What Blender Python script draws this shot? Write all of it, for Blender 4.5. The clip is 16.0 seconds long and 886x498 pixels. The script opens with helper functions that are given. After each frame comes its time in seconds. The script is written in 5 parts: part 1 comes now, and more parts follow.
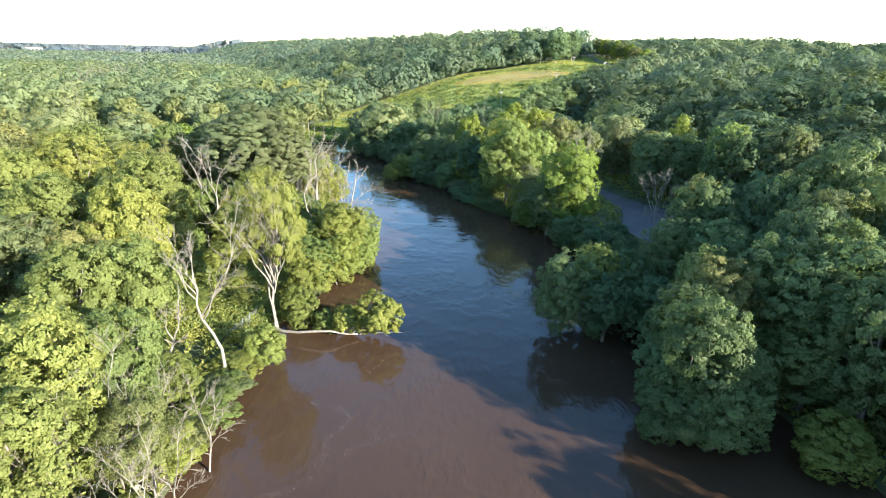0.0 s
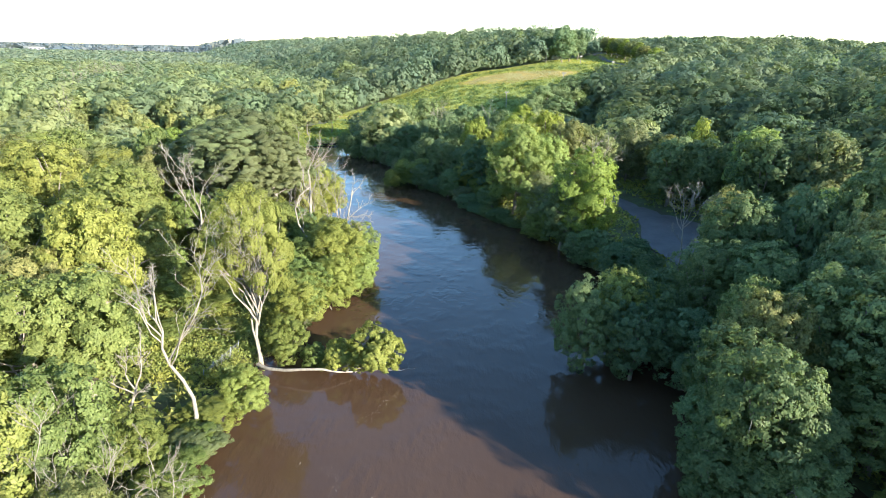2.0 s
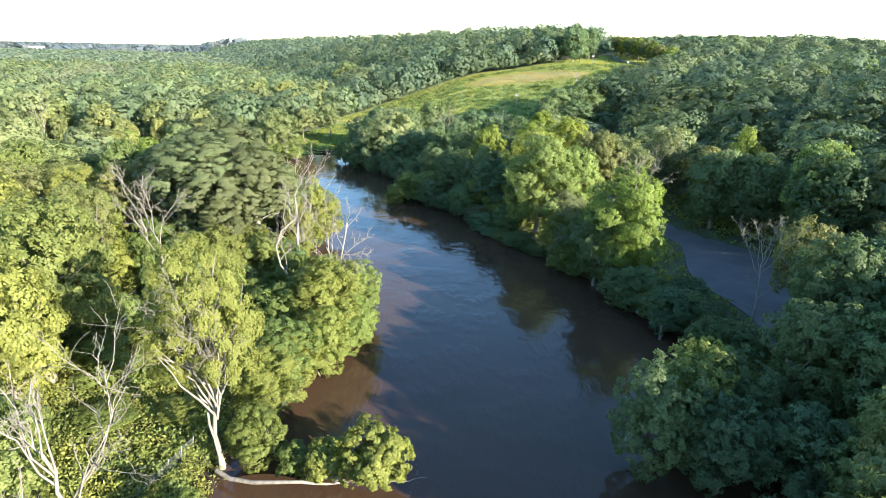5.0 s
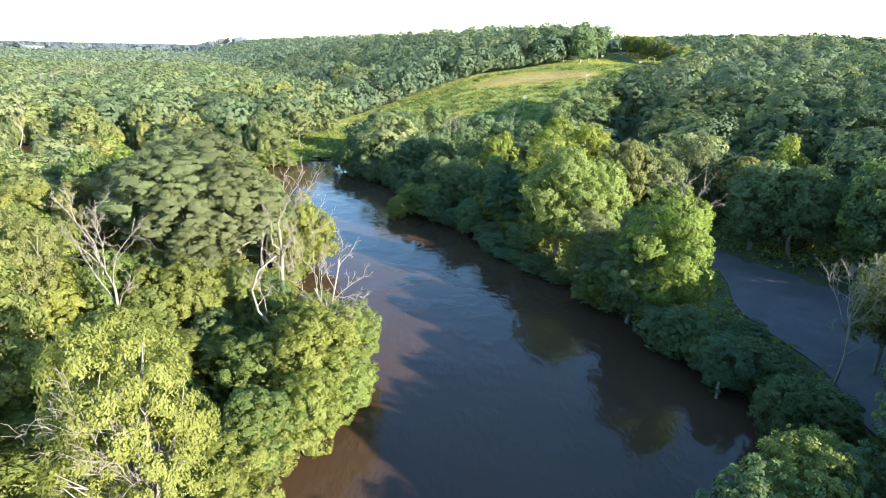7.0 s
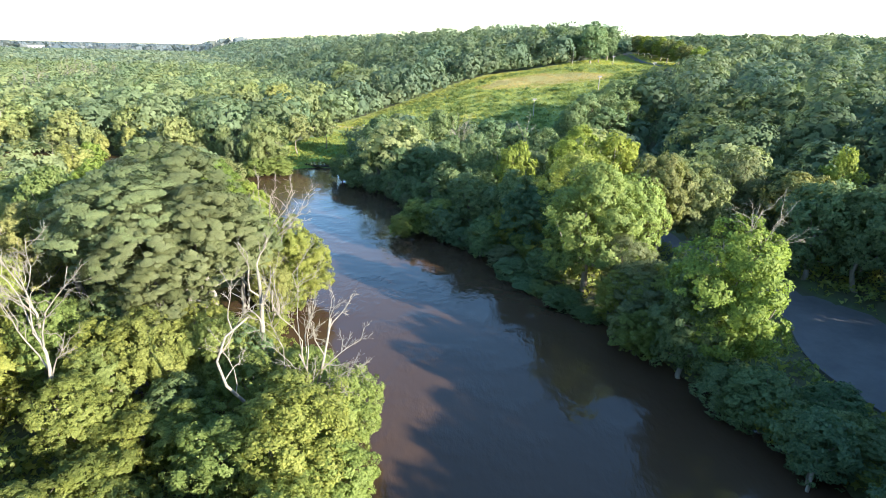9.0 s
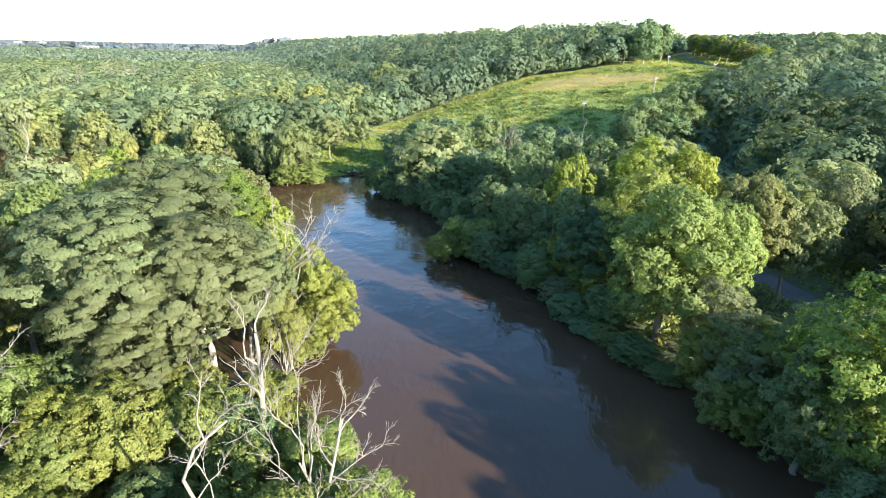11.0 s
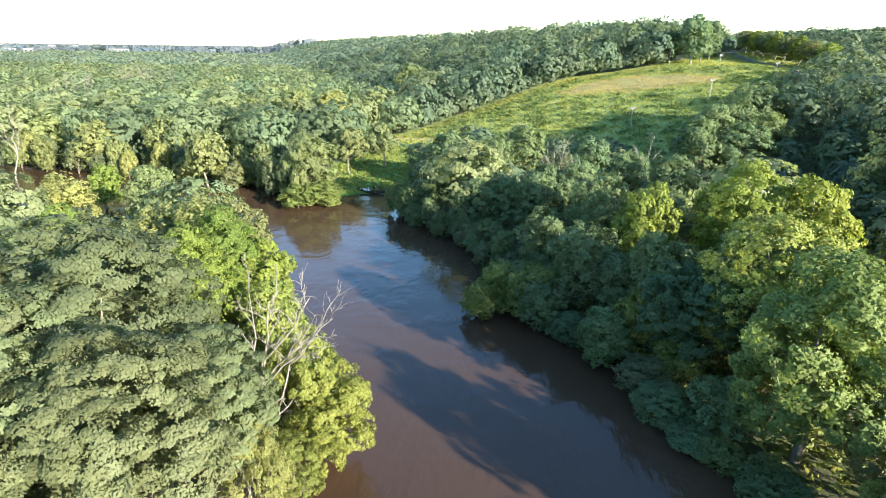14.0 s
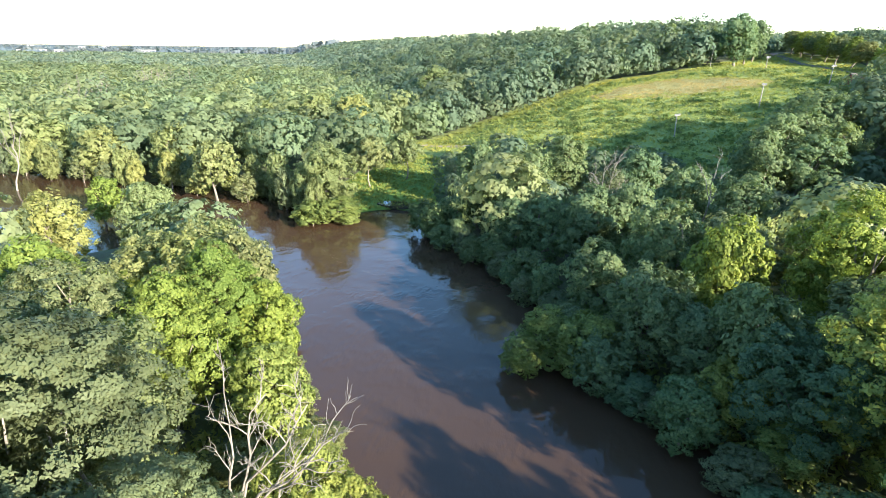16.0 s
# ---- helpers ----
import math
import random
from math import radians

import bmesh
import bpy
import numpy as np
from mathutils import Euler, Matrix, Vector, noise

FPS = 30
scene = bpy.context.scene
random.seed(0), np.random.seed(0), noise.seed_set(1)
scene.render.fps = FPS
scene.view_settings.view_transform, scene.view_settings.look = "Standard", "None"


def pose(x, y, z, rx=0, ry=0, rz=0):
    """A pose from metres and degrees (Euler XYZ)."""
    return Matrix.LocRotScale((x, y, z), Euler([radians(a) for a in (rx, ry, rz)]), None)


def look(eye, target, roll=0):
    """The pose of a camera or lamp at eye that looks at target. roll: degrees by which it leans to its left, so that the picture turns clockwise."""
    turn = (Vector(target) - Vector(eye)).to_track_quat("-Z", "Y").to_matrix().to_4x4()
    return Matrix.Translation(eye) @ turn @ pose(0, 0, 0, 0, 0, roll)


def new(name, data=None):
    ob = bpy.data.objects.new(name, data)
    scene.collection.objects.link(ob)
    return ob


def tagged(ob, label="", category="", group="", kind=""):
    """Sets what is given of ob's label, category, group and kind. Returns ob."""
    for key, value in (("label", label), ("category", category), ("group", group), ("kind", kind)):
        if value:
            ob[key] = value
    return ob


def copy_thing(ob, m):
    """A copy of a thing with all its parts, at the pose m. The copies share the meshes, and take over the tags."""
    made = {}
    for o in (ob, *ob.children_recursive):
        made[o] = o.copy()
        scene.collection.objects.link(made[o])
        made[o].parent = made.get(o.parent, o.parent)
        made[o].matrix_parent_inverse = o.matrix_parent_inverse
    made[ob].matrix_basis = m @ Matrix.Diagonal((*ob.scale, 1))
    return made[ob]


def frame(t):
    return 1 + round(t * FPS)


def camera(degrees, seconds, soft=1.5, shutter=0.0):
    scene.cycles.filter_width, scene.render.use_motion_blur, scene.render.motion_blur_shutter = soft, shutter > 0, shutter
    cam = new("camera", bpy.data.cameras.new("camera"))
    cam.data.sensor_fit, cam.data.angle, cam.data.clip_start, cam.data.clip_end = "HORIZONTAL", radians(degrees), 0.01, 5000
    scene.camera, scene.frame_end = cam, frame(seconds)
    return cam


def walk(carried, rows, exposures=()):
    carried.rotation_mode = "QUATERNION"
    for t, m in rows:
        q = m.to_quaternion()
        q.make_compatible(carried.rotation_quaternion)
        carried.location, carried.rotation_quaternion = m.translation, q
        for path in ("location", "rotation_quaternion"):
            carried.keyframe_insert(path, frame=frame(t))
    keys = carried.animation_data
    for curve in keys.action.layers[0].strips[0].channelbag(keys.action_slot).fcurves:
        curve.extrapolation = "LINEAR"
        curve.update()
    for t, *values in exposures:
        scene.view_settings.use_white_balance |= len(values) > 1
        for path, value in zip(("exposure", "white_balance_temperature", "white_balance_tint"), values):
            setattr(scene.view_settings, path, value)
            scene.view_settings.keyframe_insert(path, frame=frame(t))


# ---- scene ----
cam = camera(76.0, 16.0, soft=0.8)
PATH = [
    (0, (4.346, -7.273, 28.097), (4.303, -5.384, 27.439), 1.3),
    (0.5, (4.237, -5.834, 28.105), (4.191, -3.946, 27.446), 1.3),
    (1, (4.109, -3.902, 28.206), (4.061, -2.015, 27.545), 1.3),
    (1.5, (4.022, -2.15, 28.234), (3.971, -0.263, 27.572), 1.2),
    (2, (3.839, 0.046, 28.198), (3.786, 1.933, 27.536), 1.2),
    (2.5, (3.624, 1.959, 28.182), (3.569, 3.845, 27.52), 1.2),
    (3, (3.299, 4.308, 28.178), (3.243, 6.194, 27.516), 1.2),
    (3.5, (3.06, 6.401, 28.197), (3.002, 8.287, 27.534), 1.2),
    (4, (2.677, 8.948, 28.237), (2.618, 10.834, 27.574), 1.2),
    (6.5, (0.995, 21.769, 28.215), (0.933, 23.654, 27.55), 1.2),
    (7, (0.584, 24.587, 28.199), (0.521, 26.472, 27.534), 1.2),
    (7.5, (0.194, 27.031, 28.213), (0.132, 28.916, 27.548), 1.2),
    (8, (-0.207, 29.865, 28.217), (-0.271, 31.75, 27.552), 1.2),
    (9.4, (-1.42, 37.44, 28.15), (-1.489, 39.325, 27.485), 1.3),
    (10.3, (-2.011, 42.08, 28.018), (-2.105, 43.965, 27.356), 1.4),
    (10.5, (-2.086, 43.378, 28.06), (-2.215, 45.26, 27.394), 1.2),
    (11, (-2.519, 46.372, 28.126), (-2.716, 48.247, 27.458), 1.2),
    (11.5, (-2.957, 49.0, 28.203), (-3.184, 50.871, 27.533), 1.1),
    (12, (-3.558, 52.093, 28.171), (-3.807, 53.961, 27.501), 1.0),
    (12.5, (-4.169, 54.616, 28.128), (-4.43, 56.482, 27.459), 0.9),
    (13, (-4.892, 57.704, 28.142), (-5.16, 59.569, 27.473), 0.8),
    (13.5, (-5.54, 60.495, 28.12), (-5.816, 62.36, 27.451), 0.8),
    (14, (-6.371, 63.624, 28.148), (-6.65, 65.488, 27.479), 0.7),
    (14.5, (-7.097, 66.275, 28.129), (-7.389, 68.137, 27.46), 0.7),
    (15, (-7.955, 69.312, 28.1), (-8.294, 71.165, 27.43), 0.7),
    (15.5, (-8.678, 71.869, 28.147), (-9.024, 73.722, 27.478), 0.7),
    (16, (-9.557, 74.367, 28.285), (-9.906, 76.22, 27.618), 0.7),
]
walk(cam, [(t, look(e, a, r)) for t, e, a, r in PATH])

# ---- light ----
SUN_FROM = Vector((0.82, -0.58, 0.0)).normalized()
SUN_HEIGHT = radians(17.0)
world = bpy.data.worlds.new("sky")
scene.world = world
world.use_nodes = True
wn = world.node_tree.nodes
sky = wn.new("ShaderNodeTexSky")
sky.sky_type, sky.sun_disc = "NISHITA", False
sky.sun_elevation = SUN_HEIGHT
sky.sun_rotation = math.atan2(SUN_FROM.x, SUN_FROM.y)
sky.dust_density, sky.air_density, sky.ozone_density = 0.25, 1.0, 2.5
wn["Background"].inputs[1].default_value = 0.135
blue = wn.new("ShaderNodeHueSaturation")
blue.inputs["Saturation"].default_value = 1.14
world.node_tree.links.new(sky.outputs[0], blue.inputs["Color"])
world.node_tree.links.new(blue.outputs[0], wn["Background"].inputs[0])
sun = new("sun", bpy.data.lights.new("sun", "SUN"))
sun.data.energy, sun.data.angle, sun.data.color = 4.8, radians(0.55), (1.0, 0.945, 0.845)
sun.matrix_world = look((0, 0, 200), Vector((0, 0, 200)) - SUN_FROM * math.cos(SUN_HEIGHT) - Vector((0, 0, math.sin(SUN_HEIGHT))))
scene.view_settings.exposure = 2.1

rng = np.random.default_rng(7)


# ---- materials ----
def material(name):
    m = bpy.data.materials.new(name)
    m.use_nodes = True
    nt = m.node_tree
    return m, nt, nt.nodes, nt.nodes["Principled BSDF"]


def ramp(nt, fac, stops):
    r = nt.nodes.new("ShaderNodeValToRGB")
    while len(r.color_ramp.elements) < len(stops):
        r.color_ramp.elements.new(0.5)
    for e, (p, c) in zip(r.color_ramp.elements, stops):
        e.position, e.color = p, (*c, 1)
    nt.links.new(fac, r.inputs[0])
    return r.outputs[0]


def noise_tex(nt, scale, detail=4.0, rough=0.6, coords=None, stretch=None):
    n = nt.nodes.new("ShaderNodeTexNoise")
    n.inputs["Scale"].default_value, n.inputs["Detail"].default_value = scale, detail
    n.inputs["Roughness"].default_value = rough
    if coords is None:
        coords = nt.nodes.new("ShaderNodeNewGeometry").outputs["Position"]
    if stretch:
        mp = nt.nodes.new("ShaderNodeMapping")
        mp.inputs["Scale"].default_value = stretch[:3]
        mp.inputs["Rotation"].default_value = (0, 0, radians(stretch[3]))
        nt.links.new(coords, mp.inputs[0])
        coords = mp.outputs[0]
    nt.links.new(coords, n.inputs["Vector"])
    return n.outputs["Fac"]


def mixed(nt, fac, a, b, mode="MIX"):
    n = nt.nodes.new("ShaderNodeMix")
    n.data_type, n.blend_type = "RGBA", mode
    for sock, v in ((n.inputs[0], fac), (n.inputs[6], a), (n.inputs[7], b)):
        if isinstance(v, (int, float)):
            sock.default_value = v
        elif isinstance(v, tuple):
            sock.default_value = (*v, 1)
        else:
            nt.links.new(v, sock)
    return n.outputs[2]


def bumped(nt, bsdf, height, strength, distance=0.05):
    b = nt.nodes.new("ShaderNodeBump")
    b.inputs["Strength"].default_value, b.inputs["Distance"].default_value = strength, distance
    nt.links.new(height, b.inputs["Height"])
    nt.links.new(b.outputs[0], bsdf.inputs["Normal"])
    return b


LEAF_CAST = (1.51, 1.23, 1.66)


def leaf_material(name, dark, mid, light, cells=0.0, joined=False):
    """Foliage: tones by spray and by tree. cells: patches to the metre in low growth; joined: woods that carry a tone for each tree."""
    m, nt, nodes, bsdf = material(name)
    calm = 0.8 if joined else 0.3
    dark = tuple((a + (b - a) * calm) * k for a, b, k in zip(dark, mid, LEAF_CAST))
    light = tuple((a + (b - a) * calm) * k for a, b, k in zip(light, mid, LEAF_CAST))
    mid = tuple(b * k for b, k in zip(mid, LEAF_CAST))
    island = nodes.new("ShaderNodeNewGeometry").outputs["Random Per Island"]
    col = ramp(nt, island, ((0.0, dark), (0.45, mid), (1.0, light)))
    if joined:
        own = nodes.new("ShaderNodeAttribute")
        own.attribute_name = "tree_tone"
        sep = nodes.new("ShaderNodeSeparateXYZ")
        nt.links.new(own.outputs["Vector"], sep.inputs[0])
        tone, hue = sep.outputs[0], sep.outputs[1]
    elif cells:
        vor = nodes.new("ShaderNodeTexVoronoi")
        vor.voronoi_dimensions = "2D"
        vor.inputs["Scale"].default_value = cells
        nt.links.new(nodes.new("ShaderNodeNewGeometry").outputs["Position"], vor.inputs["Vector"])
        sep = nodes.new("ShaderNodeSeparateColor")
        nt.links.new(vor.outputs["Color"], sep.inputs[0])
        tone, hue = sep.outputs[0], sep.outputs[1]
    else:
        tone = nodes.new("ShaderNodeObjectInfo").outputs["Random"]
        scaled = nodes.new("ShaderNodeMath")
        scaled.operation = "MULTIPLY"
        scaled.inputs[1].default_value = 7.31
        nt.links.new(tone, scaled.inputs[0])
        part_of = nodes.new("ShaderNodeMath")
        part_of.operation = "FRACT"
        nt.links.new(scaled.outputs[0], part_of.inputs[0])
        hue = part_of.outputs[0]
    shift = ramp(nt, tone, ((0.0, (0.66, 0.72, 0.78)), (0.5, (1.0, 1.0, 1.0)), (1.0, (1.24, 1.2, 1.08))) if joined else ((0.0, (0.78, 0.83, 0.85)), (0.5, (1.0, 1.0, 1.0)), (1.0, (1.16, 1.14, 1.06))))
    col = mixed(nt, 1.0, col, shift, "MULTIPLY")
    warm = ramp(nt, hue, ((0.0, (0.88, 1.0, 1.1)), (0.6, (1.0, 1.0, 1.0)), (1.0, (1.05, 1.02, 0.94) if joined else (1.07, 1.02, 0.92))))
    col = mixed(nt, 1.0, col, warm, "MULTIPLY")
    nt.links.new(col, bsdf.inputs["Base Color"])
    bsdf.inputs["Roughness"].default_value = 0.55
    bsdf.inputs["Specular IOR Level"].default_value = 0.14
    trans = nodes.new("ShaderNodeBsdfTranslucent")
    glow = mixed(nt, 1.0, col, (1.13, 1.2, 0.76), "MULTIPLY")
    nt.links.new(glow, trans.inputs[0])
    mix = nodes.new("ShaderNodeMixShader")
    mix.inputs[0].default_value = 0.42
    nt.links.new(bsdf.outputs[0], mix.inputs[1])
    nt.links.new(trans.outputs[0], mix.inputs[2])
    nt.links.new(mix.outputs[0], nodes["Material Output"].inputs[0])
    return m


def bark_material(name, dark, light):
    m, nt, nodes, bsdf = material(name)
    coords = nodes.new("ShaderNodeTexCoord").outputs["Object"]
    n = noise_tex(nt, 3.0, 6.0, 0.7, coords, (1, 1, 0.25, 0))
    fine = noise_tex(nt, 14.0, 4.0, 0.7, coords, (1, 1, 0.3, 0))
    col = ramp(nt, n, ((0.3, dark), (0.7, light)))
    nt.links.new(col, bsdf.inputs["Base Color"])
    bsdf.inputs["Roughness"].default_value = 0.9
    bumped(nt, bsdf, fine, 0.6, 0.04)
    return m


TONES = {
    "tall": ((0.125, 0.155, 0.024), (0.175, 0.205, 0.036), (0.225, 0.25, 0.05)),
    "maple": ((0.07, 0.1, 0.02), (0.132, 0.178, 0.036), (0.2, 0.25, 0.058)),
    "maple2": ((0.048, 0.088, 0.028), (0.088, 0.146, 0.044), (0.14, 0.195, 0.062)),
    "ash": ((0.062, 0.088, 0.026), (0.126, 0.163, 0.046), (0.21, 0.24, 0.078)),
    "thin": ((0.07, 0.1, 0.026), (0.128, 0.168, 0.044), (0.19, 0.23, 0.066)),
    "bush": ((0.065, 0.1, 0.02), (0.132, 0.182, 0.034), (0.21, 0.262, 0.055)),
    "cottonwood": ((0.082, 0.112, 0.038), (0.112, 0.15, 0.05), (0.144, 0.184, 0.064)),
    "silver": ((0.088, 0.124, 0.034), (0.15, 0.198, 0.054), (0.215, 0.26, 0.08)),
    "slim": ((0.06, 0.094, 0.028), (0.122, 0.168, 0.05), (0.21, 0.25, 0.08)),
    "oak": ((0.05, 0.092, 0.032), (0.092, 0.152, 0.05), (0.15, 0.208, 0.07)),
    "yellow": ((0.064, 0.104, 0.016), (0.128, 0.186, 0.026), (0.22, 0.285, 0.046)),
    "lime": ((0.074, 0.12, 0.026), (0.145, 0.205, 0.042), (0.225, 0.275, 0.064)),
    "grey": ((0.056, 0.086, 0.034), (0.105, 0.148, 0.054), (0.17, 0.21, 0.08)),
}
LEAF = {k: leaf_material(k + "_leaf", *v) for k, v in TONES.items()}
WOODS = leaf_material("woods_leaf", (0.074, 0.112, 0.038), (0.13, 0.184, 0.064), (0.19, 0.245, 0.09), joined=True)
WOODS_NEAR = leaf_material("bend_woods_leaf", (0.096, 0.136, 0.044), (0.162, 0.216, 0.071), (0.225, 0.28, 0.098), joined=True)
# hill leaves: green darkened to stand in for shade on the slope
RIDGE_NEAR_SHADE = leaf_material("foot_woods_shade_leaf", (0.042, 0.072, 0.028), (0.082, 0.126, 0.045), (0.145, 0.19, 0.07), joined=True)
RIDGE_SHADE = leaf_material("ridge_shade_leaf", (0.044, 0.076, 0.034), (0.084, 0.13, 0.054), (0.15, 0.195, 0.082), joined=True)
# far leaves: haze put into the base colour as a bluer green
FARWOODS_HAZE = leaf_material("far_woods_haze_leaf", (0.08, 0.12, 0.056), (0.13, 0.185, 0.086), (0.18, 0.235, 0.115), joined=True)
FARRIDGE_HAZE = leaf_material("far_ridge_haze_leaf", (0.06, 0.1, 0.05), (0.105, 0.158, 0.075), (0.16, 0.21, 0.1), joined=True)
DISTANT_HAZE = leaf_material("distant_haze_leaf", (0.06, 0.095, 0.075), (0.095, 0.13, 0.1), (0.14, 0.17, 0.13), joined=True)
BARK = bark_material("bark", (0.11, 0.085, 0.06), (0.3, 0.26, 0.2))
PALEBARK = bark_material("pale_bark", (0.15, 0.13, 0.1), (0.36, 0.325, 0.27))
DEADWOOD = bark_material("dead_wood", (0.13, 0.11, 0.085), (0.3, 0.265, 0.21))


# ---- the lie of the land ----
LEFT_BANK = [(-13.5, -80), (-13.5, 20), (-14.5, 38), (-15.0, 46), (-12.0, 52), (-10.5, 60), (-10.0, 72), (-13.5, 80),
             (-17.0, 78), (-18.0, 71.5), (-20.5, 67.5), (-24.5, 68.5), (-25.0, 74.5), (-31.0, 77), (-37.0, 82), (-38.5, 88), (-34.0, 95.5), (-28.0, 99), (-24.0, 105), (-33.0, 117), (-44.0, 134), (-56.0, 147), (-68.0, 147), (-76.0, 137), (-100.0, 120), (-170.0, 110)]
RIGHT_BANK = [(-170.0, 178), (-120.0, 184), (-74.0, 180), (-58.0, 176), (-44.0, 168), (-38.0, 172.5), (-33.0, 172), (-28.0, 160), (-16.0, 146),
              (-7.0, 134), (-5.0, 122), (3.0, 113), (9.0, 102), (15.0, 92), (19.0, 82), (24.0, 72), (26.5, 64), (27.0, 55), (27.0, 46),
              (30.0, 38), (33.0, 27), (37.0, 10), (40.0, -80)]
RIVER = np.array(LEFT_BANK + RIGHT_BANK, float)
TOE = np.array([(95.0, -120), (66.0, 0), (56.0, 60), (50.0, 100), (36.0, 150), (10.0, 200), (-36.0, 228), (-95.0, 330), (-210.0, 560), (-430.0, 1000), (-900.0, 1900)])
FIELD = np.array([(-46.0, 236), (-39.0, 246), (-27.0, 260), (-6.0, 281), (14.0, 299), (43.0, 306), (60.0, 330), (84.0, 345), (93.0, 310), (90.0, 278), (73.0, 253), (62.0, 231), (51.0, 215), (34.0, 200), (20.0, 198), (0.0, 203), (-25.0, 222)])
STRAW_BAND = np.array([(2.0, 268), (30.0, 264), (56.0, 274), (58.0, 284), (32.0, 293), (10.0, 284)])
LOT = np.array([(33.0, 62), (34.5, 72), (32.5, 84), (35.0, 95), (34.0, 105), (29.0, 120), (26.0, 140), (29.5, 141), (33.0, 122), (38.0, 107), (43.0, 98.5), (49.0, 90), (50.0, 80), (44.0, 66), (38.0, 58)])
LAWN = np.array([(-52.0, 178), (-44.0, 170), (-36.0, 172), (-31.0, 178), (-33.0, 190), (-36.0, 215), (-44.0, 222), (-50.0, 200)])
ARM_GAP = np.array([(-60.0, 118), (-52.0, 126), (-64.0, 150), (-80.0, 152), (-80.0, 145), (-63.0, 120)])
TRACK_GAP = np.array([(-44.0, 197), (-27.0, 188), (-20.0, 202), (-30.0, 236), (-54.0, 238)])
CLEARING = np.array([(-26.0, 44), (-17.0, 44), (-15.5, 52), (-18.0, 60), (-25.0, 62), (-33.0, 58)])


def outline_distance(p, poly, closed=True):
    """Distance of the points p from a polygon's outline; negative inside where it is closed."""
    best = np.full(len(p), 1e9)
    inside = np.zeros(len(p), bool)
    for i in range(len(poly) if closed else len(poly) - 1):
        a, b = poly[i], poly[(i + 1) % len(poly)]
        ab = b - a
        h = np.clip(((p - a) @ ab) / (ab @ ab), 0, 1)
        best = np.minimum(best, np.hypot(*(p - a - h[:, None] * ab).T))
        if closed:
            cross = (a[1] > p[:, 1]) != (b[1] > p[:, 1])
            inside ^= cross & (p[:, 0] < ab[0] * (p[:, 1] - a[1]) / (ab[1] + 1e-12) + a[0])
    return np.where(inside, -best, best) if closed else best


TOE_AREA = np.vstack([TOE, [(6000, 6000), (6000, -120)]])


def smooth(a, b, v):
    k = np.clip((v - a) / (b - a), 0, 1)
    return k * k * (3 - 2 * k)


def wobble(p, size, seed=0.0):
    x, y = p[:, 0] / size + seed, p[:, 1] / size - seed
    return (np.sin(x * 1.7 + 1.3 * np.sin(y * 1.1)) + np.sin(y * 2.1 + 1.7 * np.sin(x * 0.9 + 2)) + np.sin((x + y) * 3.3 + seed)) / 3


def ground(p):
    p = np.atleast_2d(np.asarray(p, float))
    river = outline_distance(p, RIVER)
    up = np.maximum(-outline_distance(p, TOE_AREA), 0)
    rise = (25 - 7 * smooth(55, 120, p[:, 0]) * (1 - smooth(250, 330, p[:, 1])) + 4 * smooth(280, 430, p[:, 1])) * (1 - np.exp(-(up / 76) ** 1.35))
    z = 0.42 + 0.25 * wobble(p, 9) + 1.1 * smooth(2, 30, river) + rise + rise * 0.06 * wobble(p, 40, 3)
    far = np.hypot(p[:, 0], p[:, 1])
    z = z + 3 * smooth(900, 3000, far) * wobble(p, 500, 1)
    z = np.where(outline_distance(p, LOT) < 1.5, np.minimum(z, 0.75), z)
    k = smooth(-3.0, 1.6, river)
    return z * k + (1 - k) * -1.6


def mesh_object(name, verts, faces, mats, kind="", label="", category="", smooth_faces=False):
    me = bpy.data.meshes.new(name)
    me.from_pydata(verts, [], faces)
    for m in mats if isinstance(mats, (list, tuple)) else [mats]:
        me.materials.append(m)
    if smooth_faces:
        me.shade_smooth()
    ob = new(name, me)
    return tagged(ob, label, category, "", kind)


def axis(lo, hi, step, far, grow=1.16):
    mid = list(np.arange(lo, hi + 0.1, step))
    out_hi, s = [], step
    while (out_hi[-1] if out_hi else hi) < far:
        s *= grow
        out_hi.append((out_hi[-1] if out_hi else hi) + s)
    out_lo, s = [], step
    while (out_lo[-1] if out_lo else lo) > -far:
        s *= grow
        out_lo.append((out_lo[-1] if out_lo else lo) - s)
    return np.array(out_lo[::-1] + mid + out_hi)


gx, gy = axis(-130, 120, 2.5, 6500), axis(-30, 350, 2.5, 6500)
GX, GY = np.meshgrid(gx, gy)
gp = np.stack([GX.ravel(), GY.ravel()], 1)
gz = ground(gp)
nx = len(gx)
quads = [(j * nx + i, j * nx + i + 1, (j + 1) * nx + i + 1, (j + 1) * nx + i) for j in range(len(gy) - 1) for i in range(nx - 1)]

m, nt, nodes, bsdf = material("forest_floor")
soil = ramp(nt, noise_tex(nt, 0.35, 6.0, 0.7), ((0.3, (0.075, 0.06, 0.036)), (0.5, (0.075, 0.085, 0.03)), (0.72, (0.1, 0.135, 0.04))))
nt.links.new(soil, bsdf.inputs["Base Color"])
bsdf.inputs["Roughness"].default_value = 0.95
bumped(nt, bsdf, noise_tex(nt, 3.0, 6.0, 0.7), 0.7, 0.2)
FLOOR = m
ground_ob = mesh_object("ground", np.column_stack([gp, gz]).tolist(), quads, FLOOR, "structure", "leafy green and brown woodland ground beside a river", "ground", True)
m, nt, nodes, bsdf = material("meadow_turf")
turf = ramp(nt, noise_tex(nt, 0.12, 6.0, 0.65), ((0.3, (0.15, 0.195, 0.04)), (0.5, (0.22, 0.26, 0.058)), (0.7, (0.28, 0.3, 0.085))))
